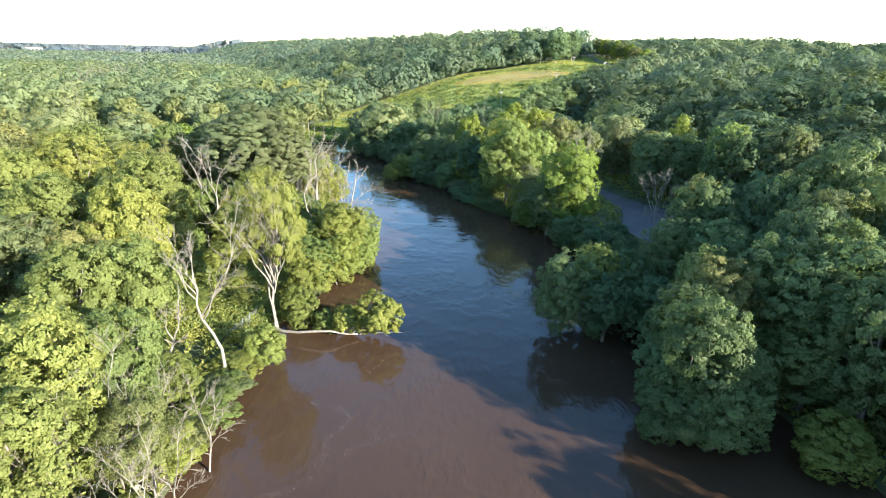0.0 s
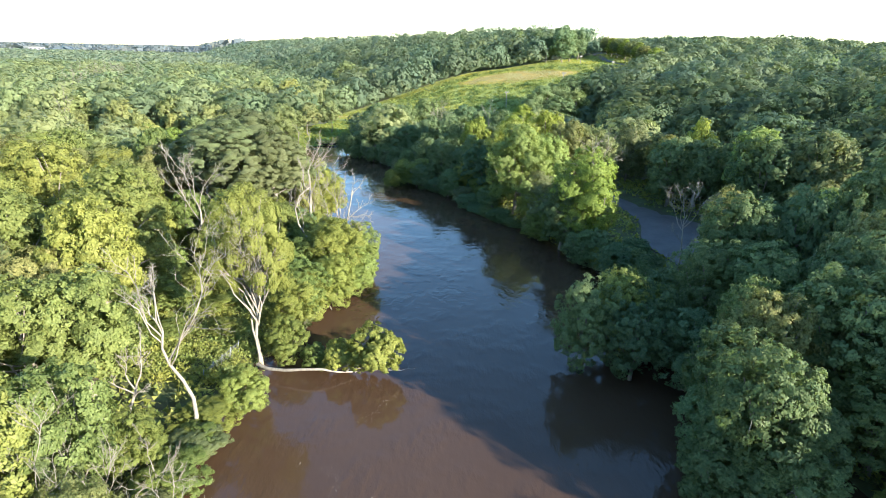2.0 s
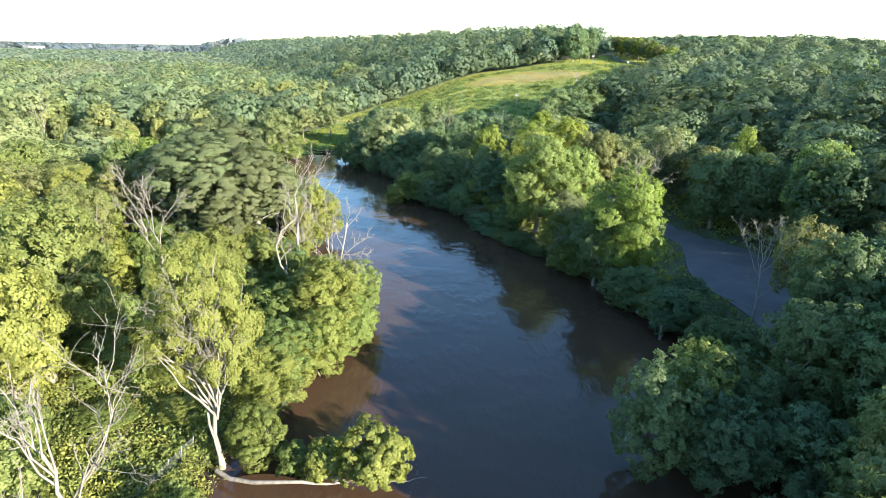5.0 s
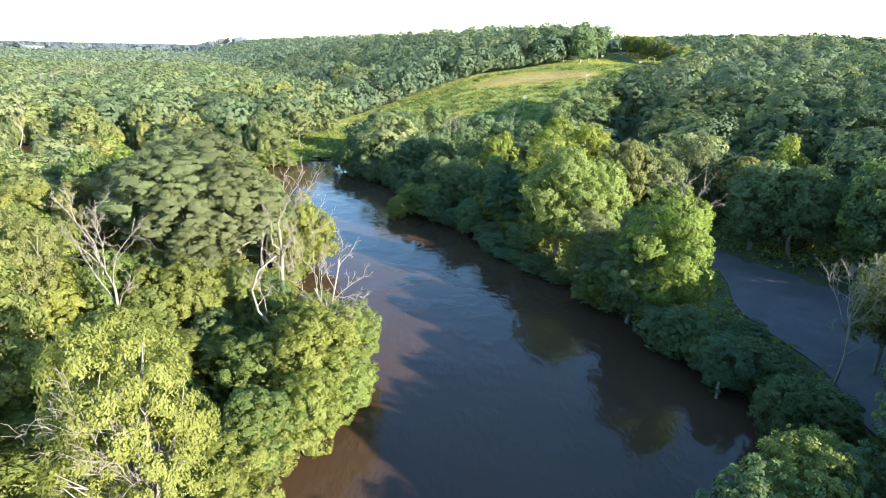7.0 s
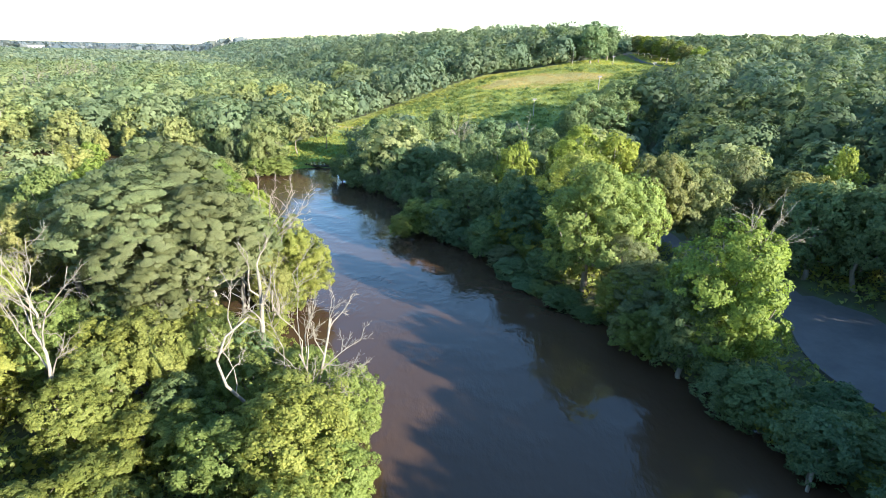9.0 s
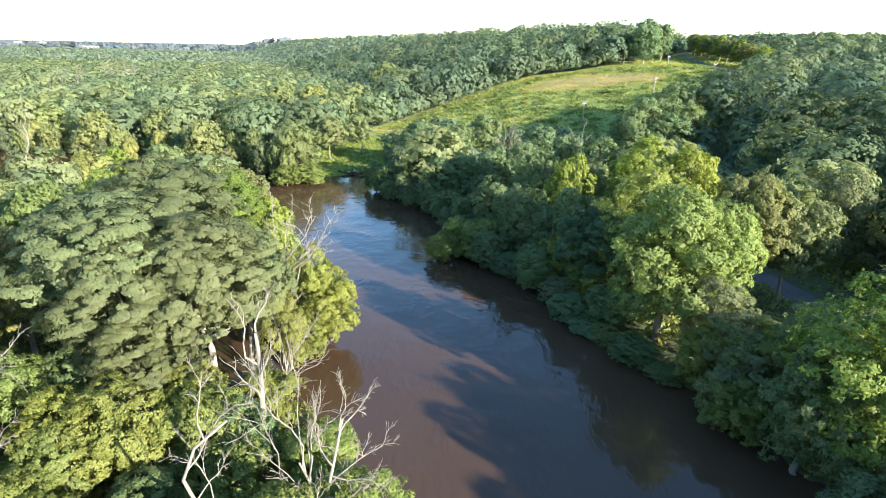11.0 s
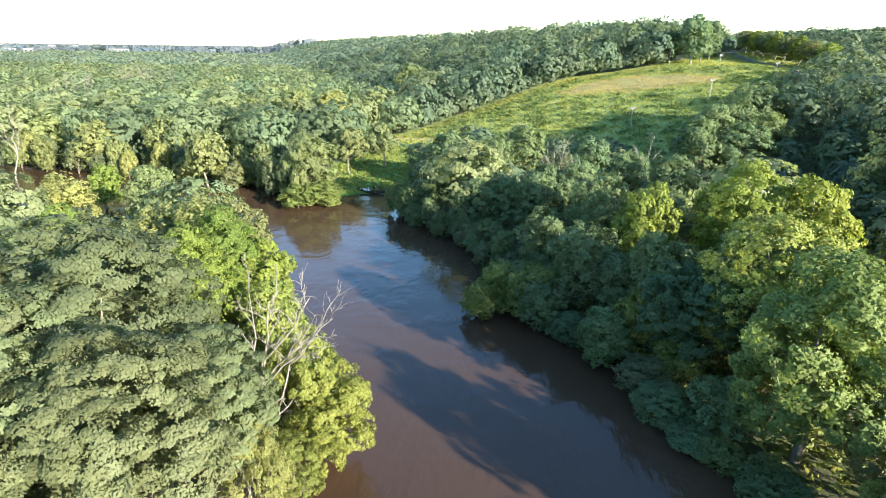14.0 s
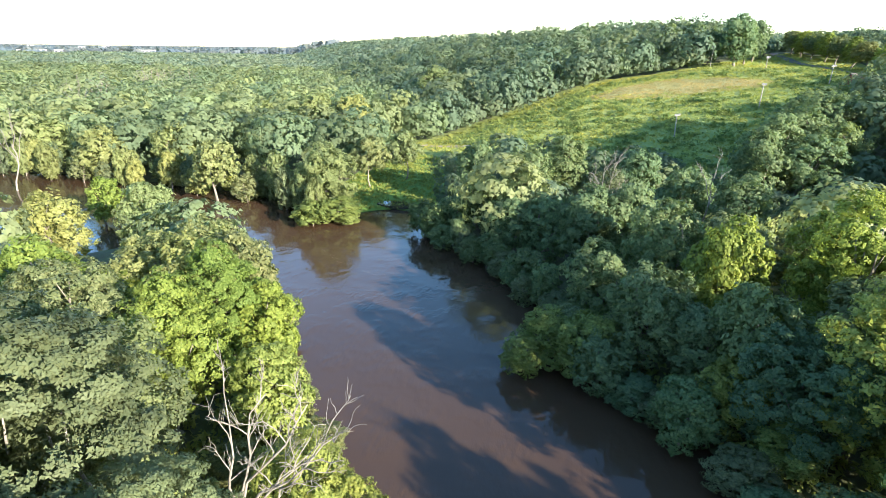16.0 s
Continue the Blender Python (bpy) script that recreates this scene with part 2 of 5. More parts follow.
nt.links.new(turf, bsdf.inputs["Base Color"])
bsdf.inputs["Roughness"].default_value = 0.95
bumped(nt, bsdf, noise_tex(nt, 1.2, 6.0, 0.7), 0.8, 0.3)
ground_ob.data.materials.append(m)
m, nt, nodes, bsdf = material("lawn_turf")
turf = ramp(nt, noise_tex(nt, 0.3, 6.0, 0.65), ((0.32, (0.08, 0.15, 0.015)), (0.6, (0.14, 0.22, 0.03)), (0.8, (0.2, 0.26, 0.05))))
nt.links.new(turf, bsdf.inputs["Base Color"])
bsdf.inputs["Roughness"].default_value = 0.95
bumped(nt, bsdf, noise_tex(nt, 2.5, 6.0, 0.7), 0.6, 0.15)
ground_ob.data.materials.append(m)
m, nt, nodes, bsdf = material("dry_turf")
turf = ramp(nt, noise_tex(nt, 0.25, 6.0, 0.7), ((0.3, (0.2, 0.205, 0.062)), (0.5, (0.27, 0.25, 0.085)), (0.7, (0.33, 0.3, 0.115))))
nt.links.new(turf, bsdf.inputs["Base Color"])
bsdf.inputs["Roughness"].default_value = 0.95
bumped(nt, bsdf, noise_tex(nt, 1.2, 6.0, 0.7), 0.8, 0.3)
ground_ob.data.materials.append(m)
mids = np.array([gp[list(q)].mean(0) for q in quads])
slots = np.where(outline_distance(mids, STRAW_BAND) < 1.5 * wobble(mids, 6), 3, np.where(outline_distance(mids, FIELD) < 9, 1, np.where(outline_distance(mids, LAWN) < 2, 2, 0))).astype(np.int32)
ground_ob.data.polygons.foreach_set("material_index", slots)

# muddy river
m, nt, nodes, bsdf = material("muddy_water")
mud = ramp(nt, noise_tex(nt, 0.05, 3.0, 0.5), ((0.3, (0.053, 0.03, 0.017)), (0.7, (0.066, 0.039, 0.023))))
nt.links.new(mud, bsdf.inputs["Base Color"])
bsdf.inputs["Roughness"].default_value = 0.05
bsdf.inputs["IOR"].default_value = 1.36
small = noise_tex(nt, 1.6, 3.0, 0.55, None, (1.0, 0.45, 1.0, 18))
broad = noise_tex(nt, 0.22, 2.0, 0.5)
waves = nodes.new("ShaderNodeMath")
waves.operation = "MULTIPLY"
nt.links.new(small, waves.inputs[0])
nt.links.new(ramp(nt, broad, ((0.42, (0.25, 0.25, 0.25)), (0.62, (1, 1, 1)))), waves.inputs[1])
bumped(nt, bsdf, waves.outputs[0], 0.5, 0.13)
wx, wy = np.linspace(-240, 70, 32), np.linspace(-130, 240, 38)
wv = [(x, y, 0.0) for y in wy for x in wx]
wf = [(j * 32 + i, j * 32 + i + 1, (j + 1) * 32 + i + 1, (j + 1) * 32 + i) for j in range(37) for i in range(31)]
mesh_object("water", wv, wf, m, "structure", "muddy brown river water with soft ripples", "river")


# ---- trees ----
def kites(points, normals, size, r, stretch=0.62, single=False):
    """One leaf spray at each point, facing its normal: a folded kite of two triangles, or a single one where it is far off."""
    n = normals / (np.linalg.norm(normals, axis=1, keepdims=True) + 1e-9)
    u = np.cross(n, r.normal(size=n.shape))
    u /= np.linalg.norm(u, axis=1, keepdims=True) + 1e-9
    v = np.cross(n, u)
    s = (size * r.uniform(0.55, 1.4, len(n)))[:, None]
    fold = n * s * 0.16
    tip, back = points + u * s * 0.6, points - u * s * 0.55
    side_a, side_b = points + v * s * stretch * 0.5 - fold, points - v * s * stretch * 0.5 - fold
    if single:
        q = np.stack([back + v * s * stretch * 0.5, back - v * s * stretch * 0.5, tip], 1)
        return q.reshape(-1, 3), np.arange(len(n) * 3).reshape(-1, 3)
    q = np.stack([back, side_a, tip, side_b], 1)
    k = np.arange(len(n))[:, None] * 4
    tris = np.concatenate([k + [[0, 3, 2]], k + [[0, 2, 1]]], 1).reshape(-1, 3)
    return q.reshape(-1, 3), tris


def fast_mesh(name, verts, tris, mat, shade=None):
    me = bpy.data.meshes.new(name)
    me.vertices.add(len(verts))
    me.vertices.foreach_set("co", np.asarray(verts, np.float32).ravel())
    me.loops.add(len(tris) * 3)
    me.loops.foreach_set("vertex_index", np.asarray(tris, np.int32).ravel())
    me.polygons.add(len(tris))
    me.polygons.foreach_set("loop_start", np.arange(len(tris), dtype=np.int32) * 3)
    me.materials.append(mat)
    me.update(calc_edges=True)
    if shade is not None:
        # leaves of one bough turn their faces much alike
        me.attributes.new("custom_normal", "FLOAT_VECTOR", "POINT").data.foreach_set("vector", np.asarray(shade, np.float32).ravel())
    return me


def turned(own, bough, share, corners):
    """Normals of the leaf sprays, drawn towards those of the bough that carries them."""
    own = own / (np.linalg.norm(own, axis=1, keepdims=True) + 1e-9)
    bough = bough / (np.linalg.norm(bough, axis=1, keepdims=True) + 1e-9)
    n = own * (1 - share) + bough * share
    return np.repeat(n / (np.linalg.norm(n, axis=1, keepdims=True) + 1e-9), corners, 0)


def tube(path, radii, sides, verts, faces):
    """A tapered limb along a path, closed at its tip, added to verts and faces."""
    path = [Vector(p) for p in path]
    base = len(verts)
    for i, p in enumerate(path):
        d = (path[min(i + 1, len(path) - 1)] - path[max(i - 1, 0)]).normalized()
        side = d.cross(Vector((0.31, 0.95, 0.05))).normalized()
        up = d.cross(side)
        for k in range(sides):
            a = 2 * math.pi * k / sides
            verts.append(p + (side * math.cos(a) + up * math.sin(a)) * radii[i])
    for i in range(len(path) - 1):
        for k in range(sides):
            a, b = base + i * sides + k, base + i * sides + (k + 1) % sides
            faces.append((a, b, b + sides, a + sides))
    faces.append(tuple(base + (len(path) - 1) * sides + k for k in range(sides)))


def bent(a, b, r, sag=0.12, steps=4):
    """A gently winding path from a to b."""
    a, b = np.array(a, float), np.array(b, float)
    L = np.linalg.norm(b - a)
    t = np.linspace(0, 1, steps + 1)[:, None]
    p = a + (b - a) * t
    for k, amp in ((1, 0.05), (2, 0.035), (3, 0.018)):
        p = p + np.sin(np.pi * t * k) * r.normal(size=3) * L * amp
    p[:, 2] += sag * L * np.sin(np.pi * t[:, 0])
    return p


# kind: crown base share, boughs, bough size, leafiness, flatness of a leaf clump, trunk radius, share of clumps kept
SHAPES = {
    "maple": (0.2, 17, 0.40, 1.0, 0.75, 0.24, 1.0),
    "maple2": (0.03, 20, 0.38, 1.0, 0.7, 0.24, 1.0),
    "ash": (0.22, 15, 0.42, 1.0, 0.75, 0.22, 1.0),
    "thin": (0.28, 16, 0.32, 0.6, 0.8, 0.2, 0.55),
    "tall": (0.4, 16, 0.36, 1.4, 0.8, 0.15, 0.6),
    "bush": (0.0, 12, 0.42, 0.9, 0.85, 0.1, 1.0),
    "cottonwood": (0.4, 22, 0.4, 2.8, 0.42, 0.22, 0.95),
    "silver": (0.02, 16, 0.40, 1.0, 0.85, 0.22, 1.0),
    "slim": (0.26, 12, 0.38, 0.8, 0.85, 0.14, 0.9),
    "oak": (0.03, 18, 0.40, 1.0, 0.75, 0.24, 1.0),
    "yellow": (0.05, 17, 0.40, 1.0, 0.75, 0.24, 1.0),
    "lime": (0.03, 18, 0.38, 1.0, 0.8, 0.22, 1.0),
    "grey": (0.03, 14, 0.42, 1.0, 0.8, 0.18, 1.0),
}
# leaf sprays, their size, limbs, by how near the flight passes
DETAIL = ((34000, 0.145, 14), (13000, 0.24, 8), (5200, 0.4, 4))
FINE = {"cottonwood": 0.52, "thin": 0.8, "tall": 0.58, "grey": 0.85}


def crown_sample(r, count, H, R, lowest, boughs, size, clump, flat, kept=1.0, inner=0.2, layer=1.0):
    """Leaf places of a crown of height H and radius R: boughs fill a dome, each carries clumps of leaves on its outer side.
    Returns the places, the way each leaf's clump faces, the way out of its bough, and the middles of boughs and clumps."""
    z0 = lowest * H
    mid, half = (z0 + H) / 2, (H - z0) / 2
    k = np.arange(boughs)
    c = np.clip(1 - (k + 0.5) / boughs * 1.8 + r.normal(size=boughs) * 0.05, -0.9, 1)
    th = k * 2.39996 + r.uniform(0, 6.28) + r.normal(size=boughs) * 0.3
    side = np.sqrt(1 - c * c)
    reach = r.uniform(0.46, 0.72, boughs)
    rad = size * R * r.uniform(0.75, 1.2, boughs)
    cen = np.stack([np.cos(th) * side * reach * R, np.sin(th) * side * reach * R, mid + c * (half - rad * 0.7) * r.uniform(0.85, 1.0, boughs)], 1)
    each = 60
    w = r.normal(size=(boughs * each, 3))
    w /= np.linalg.norm(w, axis=1, keepdims=True)
    own = np.repeat(k, each)
    spot = cen[own] + w * (rad[own] * (0.94 + 0.09 * r.normal(size=len(own))))[:, None] * [1, 1, layer]
    gap = np.linalg.norm((spot[:, None] - cen[None]) / [1, 1, layer], axis=2) / rad[None]
    gap[np.arange(len(own)), own] = 9
    ok = (gap.min(1) > 0.8) & ((w[:, 2] > -0.5) | (r.random(len(own)) < 0.25)) & (r.random(len(own)) < kept)
    spot, w, own = spot[ok], w[ok], own[ok]
    crad = clump * R * r.uniform(0.55, 1.35, len(spot))
    many = int(count)
    pick = r.choice(len(spot), many, p=crad ** 2 / (crad ** 2).sum())
    d = r.normal(size=(many, 3))
    d /= np.linalg.norm(d, axis=1, keepdims=True)
    facing = (d * w[pick]).sum(1, keepdims=True)
    d = np.where(facing < -0.2, d - 2 * facing * w[pick], d)
    pts = spot[pick] + d * (crad[pick] * r.uniform(0.55, 1.1, many))[:, None] * [1, 1, flat]
    deep = r.random(many) < inner
    pts[deep] = cen[own[pick][deep]] + (pts[deep] - cen[own[pick][deep]]) * r.uniform(0.35, 0.8, (deep.sum(), 1))
    pts[:, 2] = np.clip(pts[:, 2], 0.08, None)
    return pts, d, w[pick], np.vstack([cen, spot[r.permutation(len(spot))[:60]]])


def crown_mesh(name, kind, r, level, mat=None, H=10.0, R=3.4):
    lowest, boughs, size, leafy, flat, _, kept = SHAPES[kind]
    sprays, spray, _ = DETAIL[level]
    pts, d, way, cen = crown_sample(r, sprays * leafy, H, R, lowest, boughs, size, 0.09 if kind == "cottonwood" else 0.1 if level == 0 else 0.12, flat, kept, layer=0.75 if kind == "cottonwood" else 1.0)
    out = pts - np.array([0, 0, H * 0.45])
    out /= np.linalg.norm(out, axis=1, keepdims=True) + 1e-6
    nor = d * 0.45 + way * 0.4 + out * 0.2 + r.normal(size=d.shape) * 0.42 + [0, 0, 0.4 if kind == "cottonwood" else 0.15]
    v, t = kites(pts, nor, spray * FINE.get(kind, 1.0), r, 0.8, True)
    shade = turned(nor, d * 0.5 + way * 0.8 + out * 0.4 + [0, 0, 0.5 if kind == "cottonwood" else 0], 0.82 if kind == "cottonwood" else 0.48, 3)
    return fast_mesh(name, v, t, mat or LEAF[kind], shade), cen


def wood_mesh(name, kind, r, cen, H, mat, limbs=14):
    trunk = SHAPES[kind][5]
    verts, faces = [], []
    lean = r.normal(size=2) * 0.25
    top = (lean[0] * 2, lean[1] * 2, H * 0.8)
    path = bent((0, 0, -0.9), top, r, 0.0, 6)
    if kind == "tall":
        path = np.linspace((0, 0, -0.9), (lean[0] * 0.6, lean[1] * 0.6, H * 0.8), 7) + r.normal(size=(7, 3)) * [0.06, 0.06, 0]
    tube(path, [trunk * (1.25 - 0.19 * i) for i in range(7)], 8 if limbs > 8 else 5, verts, faces)
    order = r.permutation(len(cen))[:limbs] if kind != "tall" else np.concatenate([np.arange(16), 16 + r.permutation(len(cen) - 16)[:26]])
    if kind == "cottonwood":
        cen = cen[:22] * [0.8, 0.8, 0.88]
        order = r.permutation(22)[:8]
    for k in order:
        f = r.uniform(0.36, 0.78) if kind == "tall" else r.uniform(0.1, 0.5) if kind == "thin" else r.uniform(0.25, 0.85)
        a = path[1] * (1 - f) + path[5] * f
        a[2] = min(a[2], cen[k][2] * 0.95)
        if kind == "tall" and cen[k][2] < a[2] + 0.4:
            continue
        tube(bent(a, cen[k], r, 0.02 if kind == "tall" else -0.1, 4), [trunk * s for s in ((0.5, 0.4, 0.3, 0.2, 0.08) if kind in ("tall", "thin") else (0.42, 0.34, 0.25, 0.17, 0.08))], 5 if limbs > 8 else 3, verts, faces)
    me = bpy.data.meshes.new(name)
    me.from_pydata([tuple(v) for v in verts], [], faces)
    me.materials.append(mat)
    me.shade_smooth()
    return me


LABELS = {
    "maple": ("leafy bright green tree in a riverside wood", "tree"),
    "maple2": ("full dark green tree leaning over the river bank", "tree"),
    "ash": ("rounded olive green tree among the woods", "tree"),
    "thin": ("sparse yellow-green tree with pale bare branches showing", "tree"),
    "tall": ("tall airy tree with a long pale bare trunk", "tree"),
    "bush": ("dense bright green bush at the water's edge", "bush"),
    "cottonwood": ("large feathery grey-green cottonwood tree with pale limbs", "tree"),
    "silver": ("pale silvery green tree standing by flooded ground", "tree"),
    "slim": ("slender light green tree on a lawn", "tree"),
    "oak": ("dense dark green tree on the shaded bank", "tree"),
    "yellow": ("bright yellow-green tree lit by low sun", "tree"),
    "lime": ("tall lime green tree on the shaded bank", "tree"),
    "grey": ("dull grey-green willowy tree over the water", "tree"),
}
PROTO, PLACED = {}, []


def make_tree(kind, variant, level, small=False):
    r = np.random.default_rng(hash_of(kind) + variant * 17)
    ob = new("bush" if kind == "bush" or small else "tree")
    crown, cen = crown_mesh("crown", kind, r, level)
    bark = DEADWOOD if kind in ("thin", "tall") else PALEBARK if kind == "cottonwood" else BARK
    for nm, me in (("trunk", wood_mesh("trunk", kind, r, cen, 10.0, bark, 30 if kind == "tall" else 14 if kind == "thin" else DETAIL[level][2])), ("crown", crown)):
        c = new(nm, me)
        c.parent = ob
    lab, cat = LABELS[kind]
    if small and kind != "bush":
        lab, cat = "low green bush overhanging the river bank", "bush"
    return tagged(ob, lab, cat, "trees and bushes of the river banks")


NEAR_LINE = np.array([(4.0, -7), (-10.0, 74)])


def hash_of(word):
    return sum((i + 3) * ord(c) for i, c in enumerate(word))


def set_tree(kind, x, y, top, R):
    z = float(ground((x, y))[0])
    z = max(z, -0.6)
    v = int(rng.integers(0, 3))
    v = v % 2 if kind == "cottonwood" else v
    off = outline_distance(np.array([[x, y]]), NEAR_LINE, False)[0] * 3.6 / R
    level = 0 if off < 40 else 1 if off < 85 else 2
    m = pose(x, y, z, rng.normal() * 2, rng.normal() * 2, rng.uniform(0, 360)) @ Matrix.Diagonal((R / 3.6, R / 3.6, max(top - z, 2.0) / 10.0, 1))
    small = bool(top - z < 6.2)
    key = kind, v, level, small
    if key not in PROTO:
        PROTO[key] = make_tree(kind, v, level, small)
        PROTO[key].matrix_basis = m
    else:
        src = PROTO[key]
        copy_thing(src, m @ Matrix.Diagonal((1 / src.scale[0], 1 / src.scale[1], 1 / src.scale[2], 1)))
    PLACED.append((x, y, R))


def plant(kind, rows):
    for x, y, top, R in rows:
        set_tree(kind, x, y, top, R)


plant("maple", [
    (-21.2, 22.2, 14, 4.6), (-18.3, 25.4, 12, 3.6), (-19.2, 17.5, 11, 4), (-31.2, 54.3, 17, 5.6),
    (-46.5, 65.8, 17.5, 6), (-36.6, 47.7, 16, 5), (-28.5, 45.4, 16, 4.5),
    (-45.7, 55.4, 17, 5), (-22.7, 36.5, 13.4, 4.2), (-26.1, 33.8, 13.5, 4.5),
])
plant("ash", [
    (-37.9, 42.6, 13, 5), (-31.1, 42.8, 12, 4),
    (-36.8, 43.5, 11, 3.6), (-43.3, 123.5, 12, 4), (-38.9, 121.5, 11.5, 4),
    (-71.0, 169.4, 12, 4.5),
    (38.6, 71.5, 12.4, 3.4), (27.0, 38.7, 12.5, 3.6), (58.3, 86.0, 18, 5), (40.4, 47.1, 16.2, 4.6),
])
plant("ash", [
    (78.8, 101.4, 19, 5.4), (27.0, 112.8, 15.5, 5.2), (29.6, 109.5, 14.5, 4.2), (23.9, 108.5, 16.5, 4.6),
])
plant("thin", [
    (-18.5, 23.2, 10, 3.0), (-14.9, 20.8, 8.5, 3), (-20.9, 24.2, 11, 2.8), (-19.8, 86.6, 9.5, 2.4), (-38.0, 68.5, 15.0, 4.2),
])
plant("bush", [
    (-17.3, 30.6, 5.5, 2.6), (-14.6, 24.0, 4.5, 2.4), (-13.2, 38.9, 4.2, 2.2), (-14.3, 33.9, 2.4, 1.4),
    (-33.1, 36.9, 6, 3.2), (-15.6, 63.3, 7, 3.2), (-12.5, 52.7, 6.5, 3), (-10.7, 63.6, 9, 4.2),
    (-9.3, 69.8, 7, 3.2), (-12.8, 55.6, 7, 3.2), (-11.9, 47.0, 4.6, 2.4), (-9.0, 45.9, 2.6, 1.4),
    (-11.1, 65.6, 9, 4), (-8.7, 63.1, 6, 3.2), (-12.4, 56.5, 6, 3), (-10.2, 58.6, 6.5, 2.8),
    (-18.5, 95.2, 8.5, 3.6), (-20.7, 96.0, 10, 3.4), (-18.6, 80.9, 6, 3), (-20.1, 91.2, 5, 2.4),
])
plant("bush", [
    (-38.0, 121.2, 7.5, 3), (-27.7, 105.9, 9, 3.2), (-44.2, 162.4, 4.6, 4.2), (-48.0, 159.4, 4.5, 3.2),
    (-8.5, 123.2, 5.6, 3.2), (-5.0, 121.5, 6.4, 3.6), (-11.0, 121.0, 3.6, 2.2), (7.7, 110.3, 5, 2.6),
    (5.0, 114.1, 7, 3.2), (19.3, 88.9, 8.5, 3.4), (15.8, 91.6, 6.5, 3), (16.0, 85.6, 5, 2.6),
    (23.6, 73.0, 4, 2.2), (27.4, 70.9, 3, 2), (28.0, 67.2, 3.2, 2.2), (27.0, 61.8, 3.4, 2.4),
    (31.8, 27.0, 4.6, 3.2),
])
plant("bush", [
    (-19.5, 50.5, 2.2, 2.0), (-21.5, 55.5, 2.6, 2.4), (-24.5, 59.0, 5.2, 3.0), (-27.5, 54.5, 5.5, 3.0), (-22.0, 61.5, 5.6, 3.0),
    (-26.6, 66.5, 7.4, 3.2), (-18.6, 66.4, 6.0, 2.6), (-30.5, 60.0, 7.5, 3.2), (-24.5, 49.0, 2.6, 2.4),
])
plant("bush", [
    (-28.0, 72.5, 8.6, 3.4), (-22.6, 66.3, 5.4, 2.8), (-32.5, 74.0, 9.6, 3.6), (-17.0, 71.5, 7.4, 2.8), (-13.2, 73.5, 6.5, 2.8), (-36.5, 71.0, 10.0, 3.6),
])
plant("cottonwood", [
    (-30.9, 89.7, 19.5, 7.2), (-30.5, 82.0, 18.5, 6.5), (-24.2, 82.1, 17, 5.5), (-27.6, 79.6, 16, 5),
    (-23.0, 87.5, 14.5, 4.2), (-34.5, 85.5, 17, 5.4), (-25.4, 77.4, 12.4, 3.8),
])
plant("silver", [
    (-59.2, 135.3, 12.5, 4), (-40.7, 117.0, 12.5, 4.2), (-70.5, 132.0, 11.0, 4.6),
    (-48.4, 167.3, 12.5, 5.5), (-59.8, 171.7, 10, 3), (-104.4, 180.1, 12, 5.2), (-88.9, 183.6, 13, 5), (-80.2, 198.8, 12, 4.5), (-123.9, 188.6, 12, 5), (-110.1, 194.6, 12, 5), (-87.5, 221.5, 14, 5),
    (-72.6, 221.7, 17, 6.5), (-61.7, 218.4, 17, 6),
])
plant("yellow", [
    (-80.9, 153.0, 8, 3), (7.2, 126.3, 14.5, 3.8), (17.0, 126.8, 17.5, 5.6), (22.1, 124.2, 16.5, 4.6),
    (51.6, 116.9, 16, 3.6),
])
plant("yellow", [
    (-37.0, 114.3, 12.5, 4.5), (-35.5, 106.7, 13.0, 4.5), (-33.0, 115.5, 9.5, 3.2), (-46.0, 112.0, 10.4, 4.2), (-54.4, 114.0, 12.0, 4.6),
])
plant("slim", [
    (-45.7, 185.0, 11.5, 4), (-40.7, 193.2, 11.5, 4.2),
])
plant("oak", [
    (-22.5, 176.5, 12.5, 4.2), (-23.8, 158.0, 7, 3.0), (-20.0, 162.0, 10, 4),
    (-13.6, 171.1, 13.5, 4.3), (-7.0, 175.3, 14.5, 4.8), (-13.8, 150.8, 10, 4), (-9.1, 149.2, 10.5, 4.2),
    (-4.3, 144.7, 12.5, 4.4), (4.0, 170.8, 13.5, 4.5), (0.6, 146.7, 13, 4.6), (9.2, 156.6, 13.5, 4.2),
    (14.7, 148.1, 14.5, 4.5), (3.3, 134.4, 14.5, 4.6), (-3.6, 131.1, 10, 4), (0.2, 122.7, 11, 4),
    (4.3, 119.2, 9, 3.6), (6.8, 117.1, 12, 3.8), (10.1, 115.3, 10, 4), (8.4, 111.6, 11.5, 4.6),
])
plant("oak", [
    (21.6, 86.5, 11.0, 3.8), (19.4, 81.5, 10.5, 3.4),
    (15.6, 47.5, 9.5, 3.2), (19.7, 46.0, 8, 3), (21.8, 49.9, 9, 3), (23.7, 43.9, 8, 3.4),
    (9.6, 103.3, 4.6, 3), (42.5, 104.5, 14.5, 4.8), (47.5, 100.5, 15, 4.8), (52.5, 96, 16, 5), (28.9, 51.7, 12, 4), (32.7, 38.2, 15, 5), (36.0, 30.1, 15.5, 4.2), (35.9, 44.1, 15.6, 4.4),
    (48.4, 50.4, 18.3, 5),
])
plant("lime", [
    (14.7, 110.0, 16.4, 6.2), (18.8, 104.7, 15, 5.2), (13.8, 100.6, 16.2, 6.0), (22.9, 53.6, 6.9, 3),
    (19.2, 49.9, 9.6, 3.2), (51.5, 93.3, 18, 4.8),
])
plant("grey", [
    (17.7, 96.9, 9, 3.6), (17.9, 91.1, 8.5, 3.8), (17.7, 87.7, 7, 3), (39.2, 120.3, 15.5, 4.4),
])
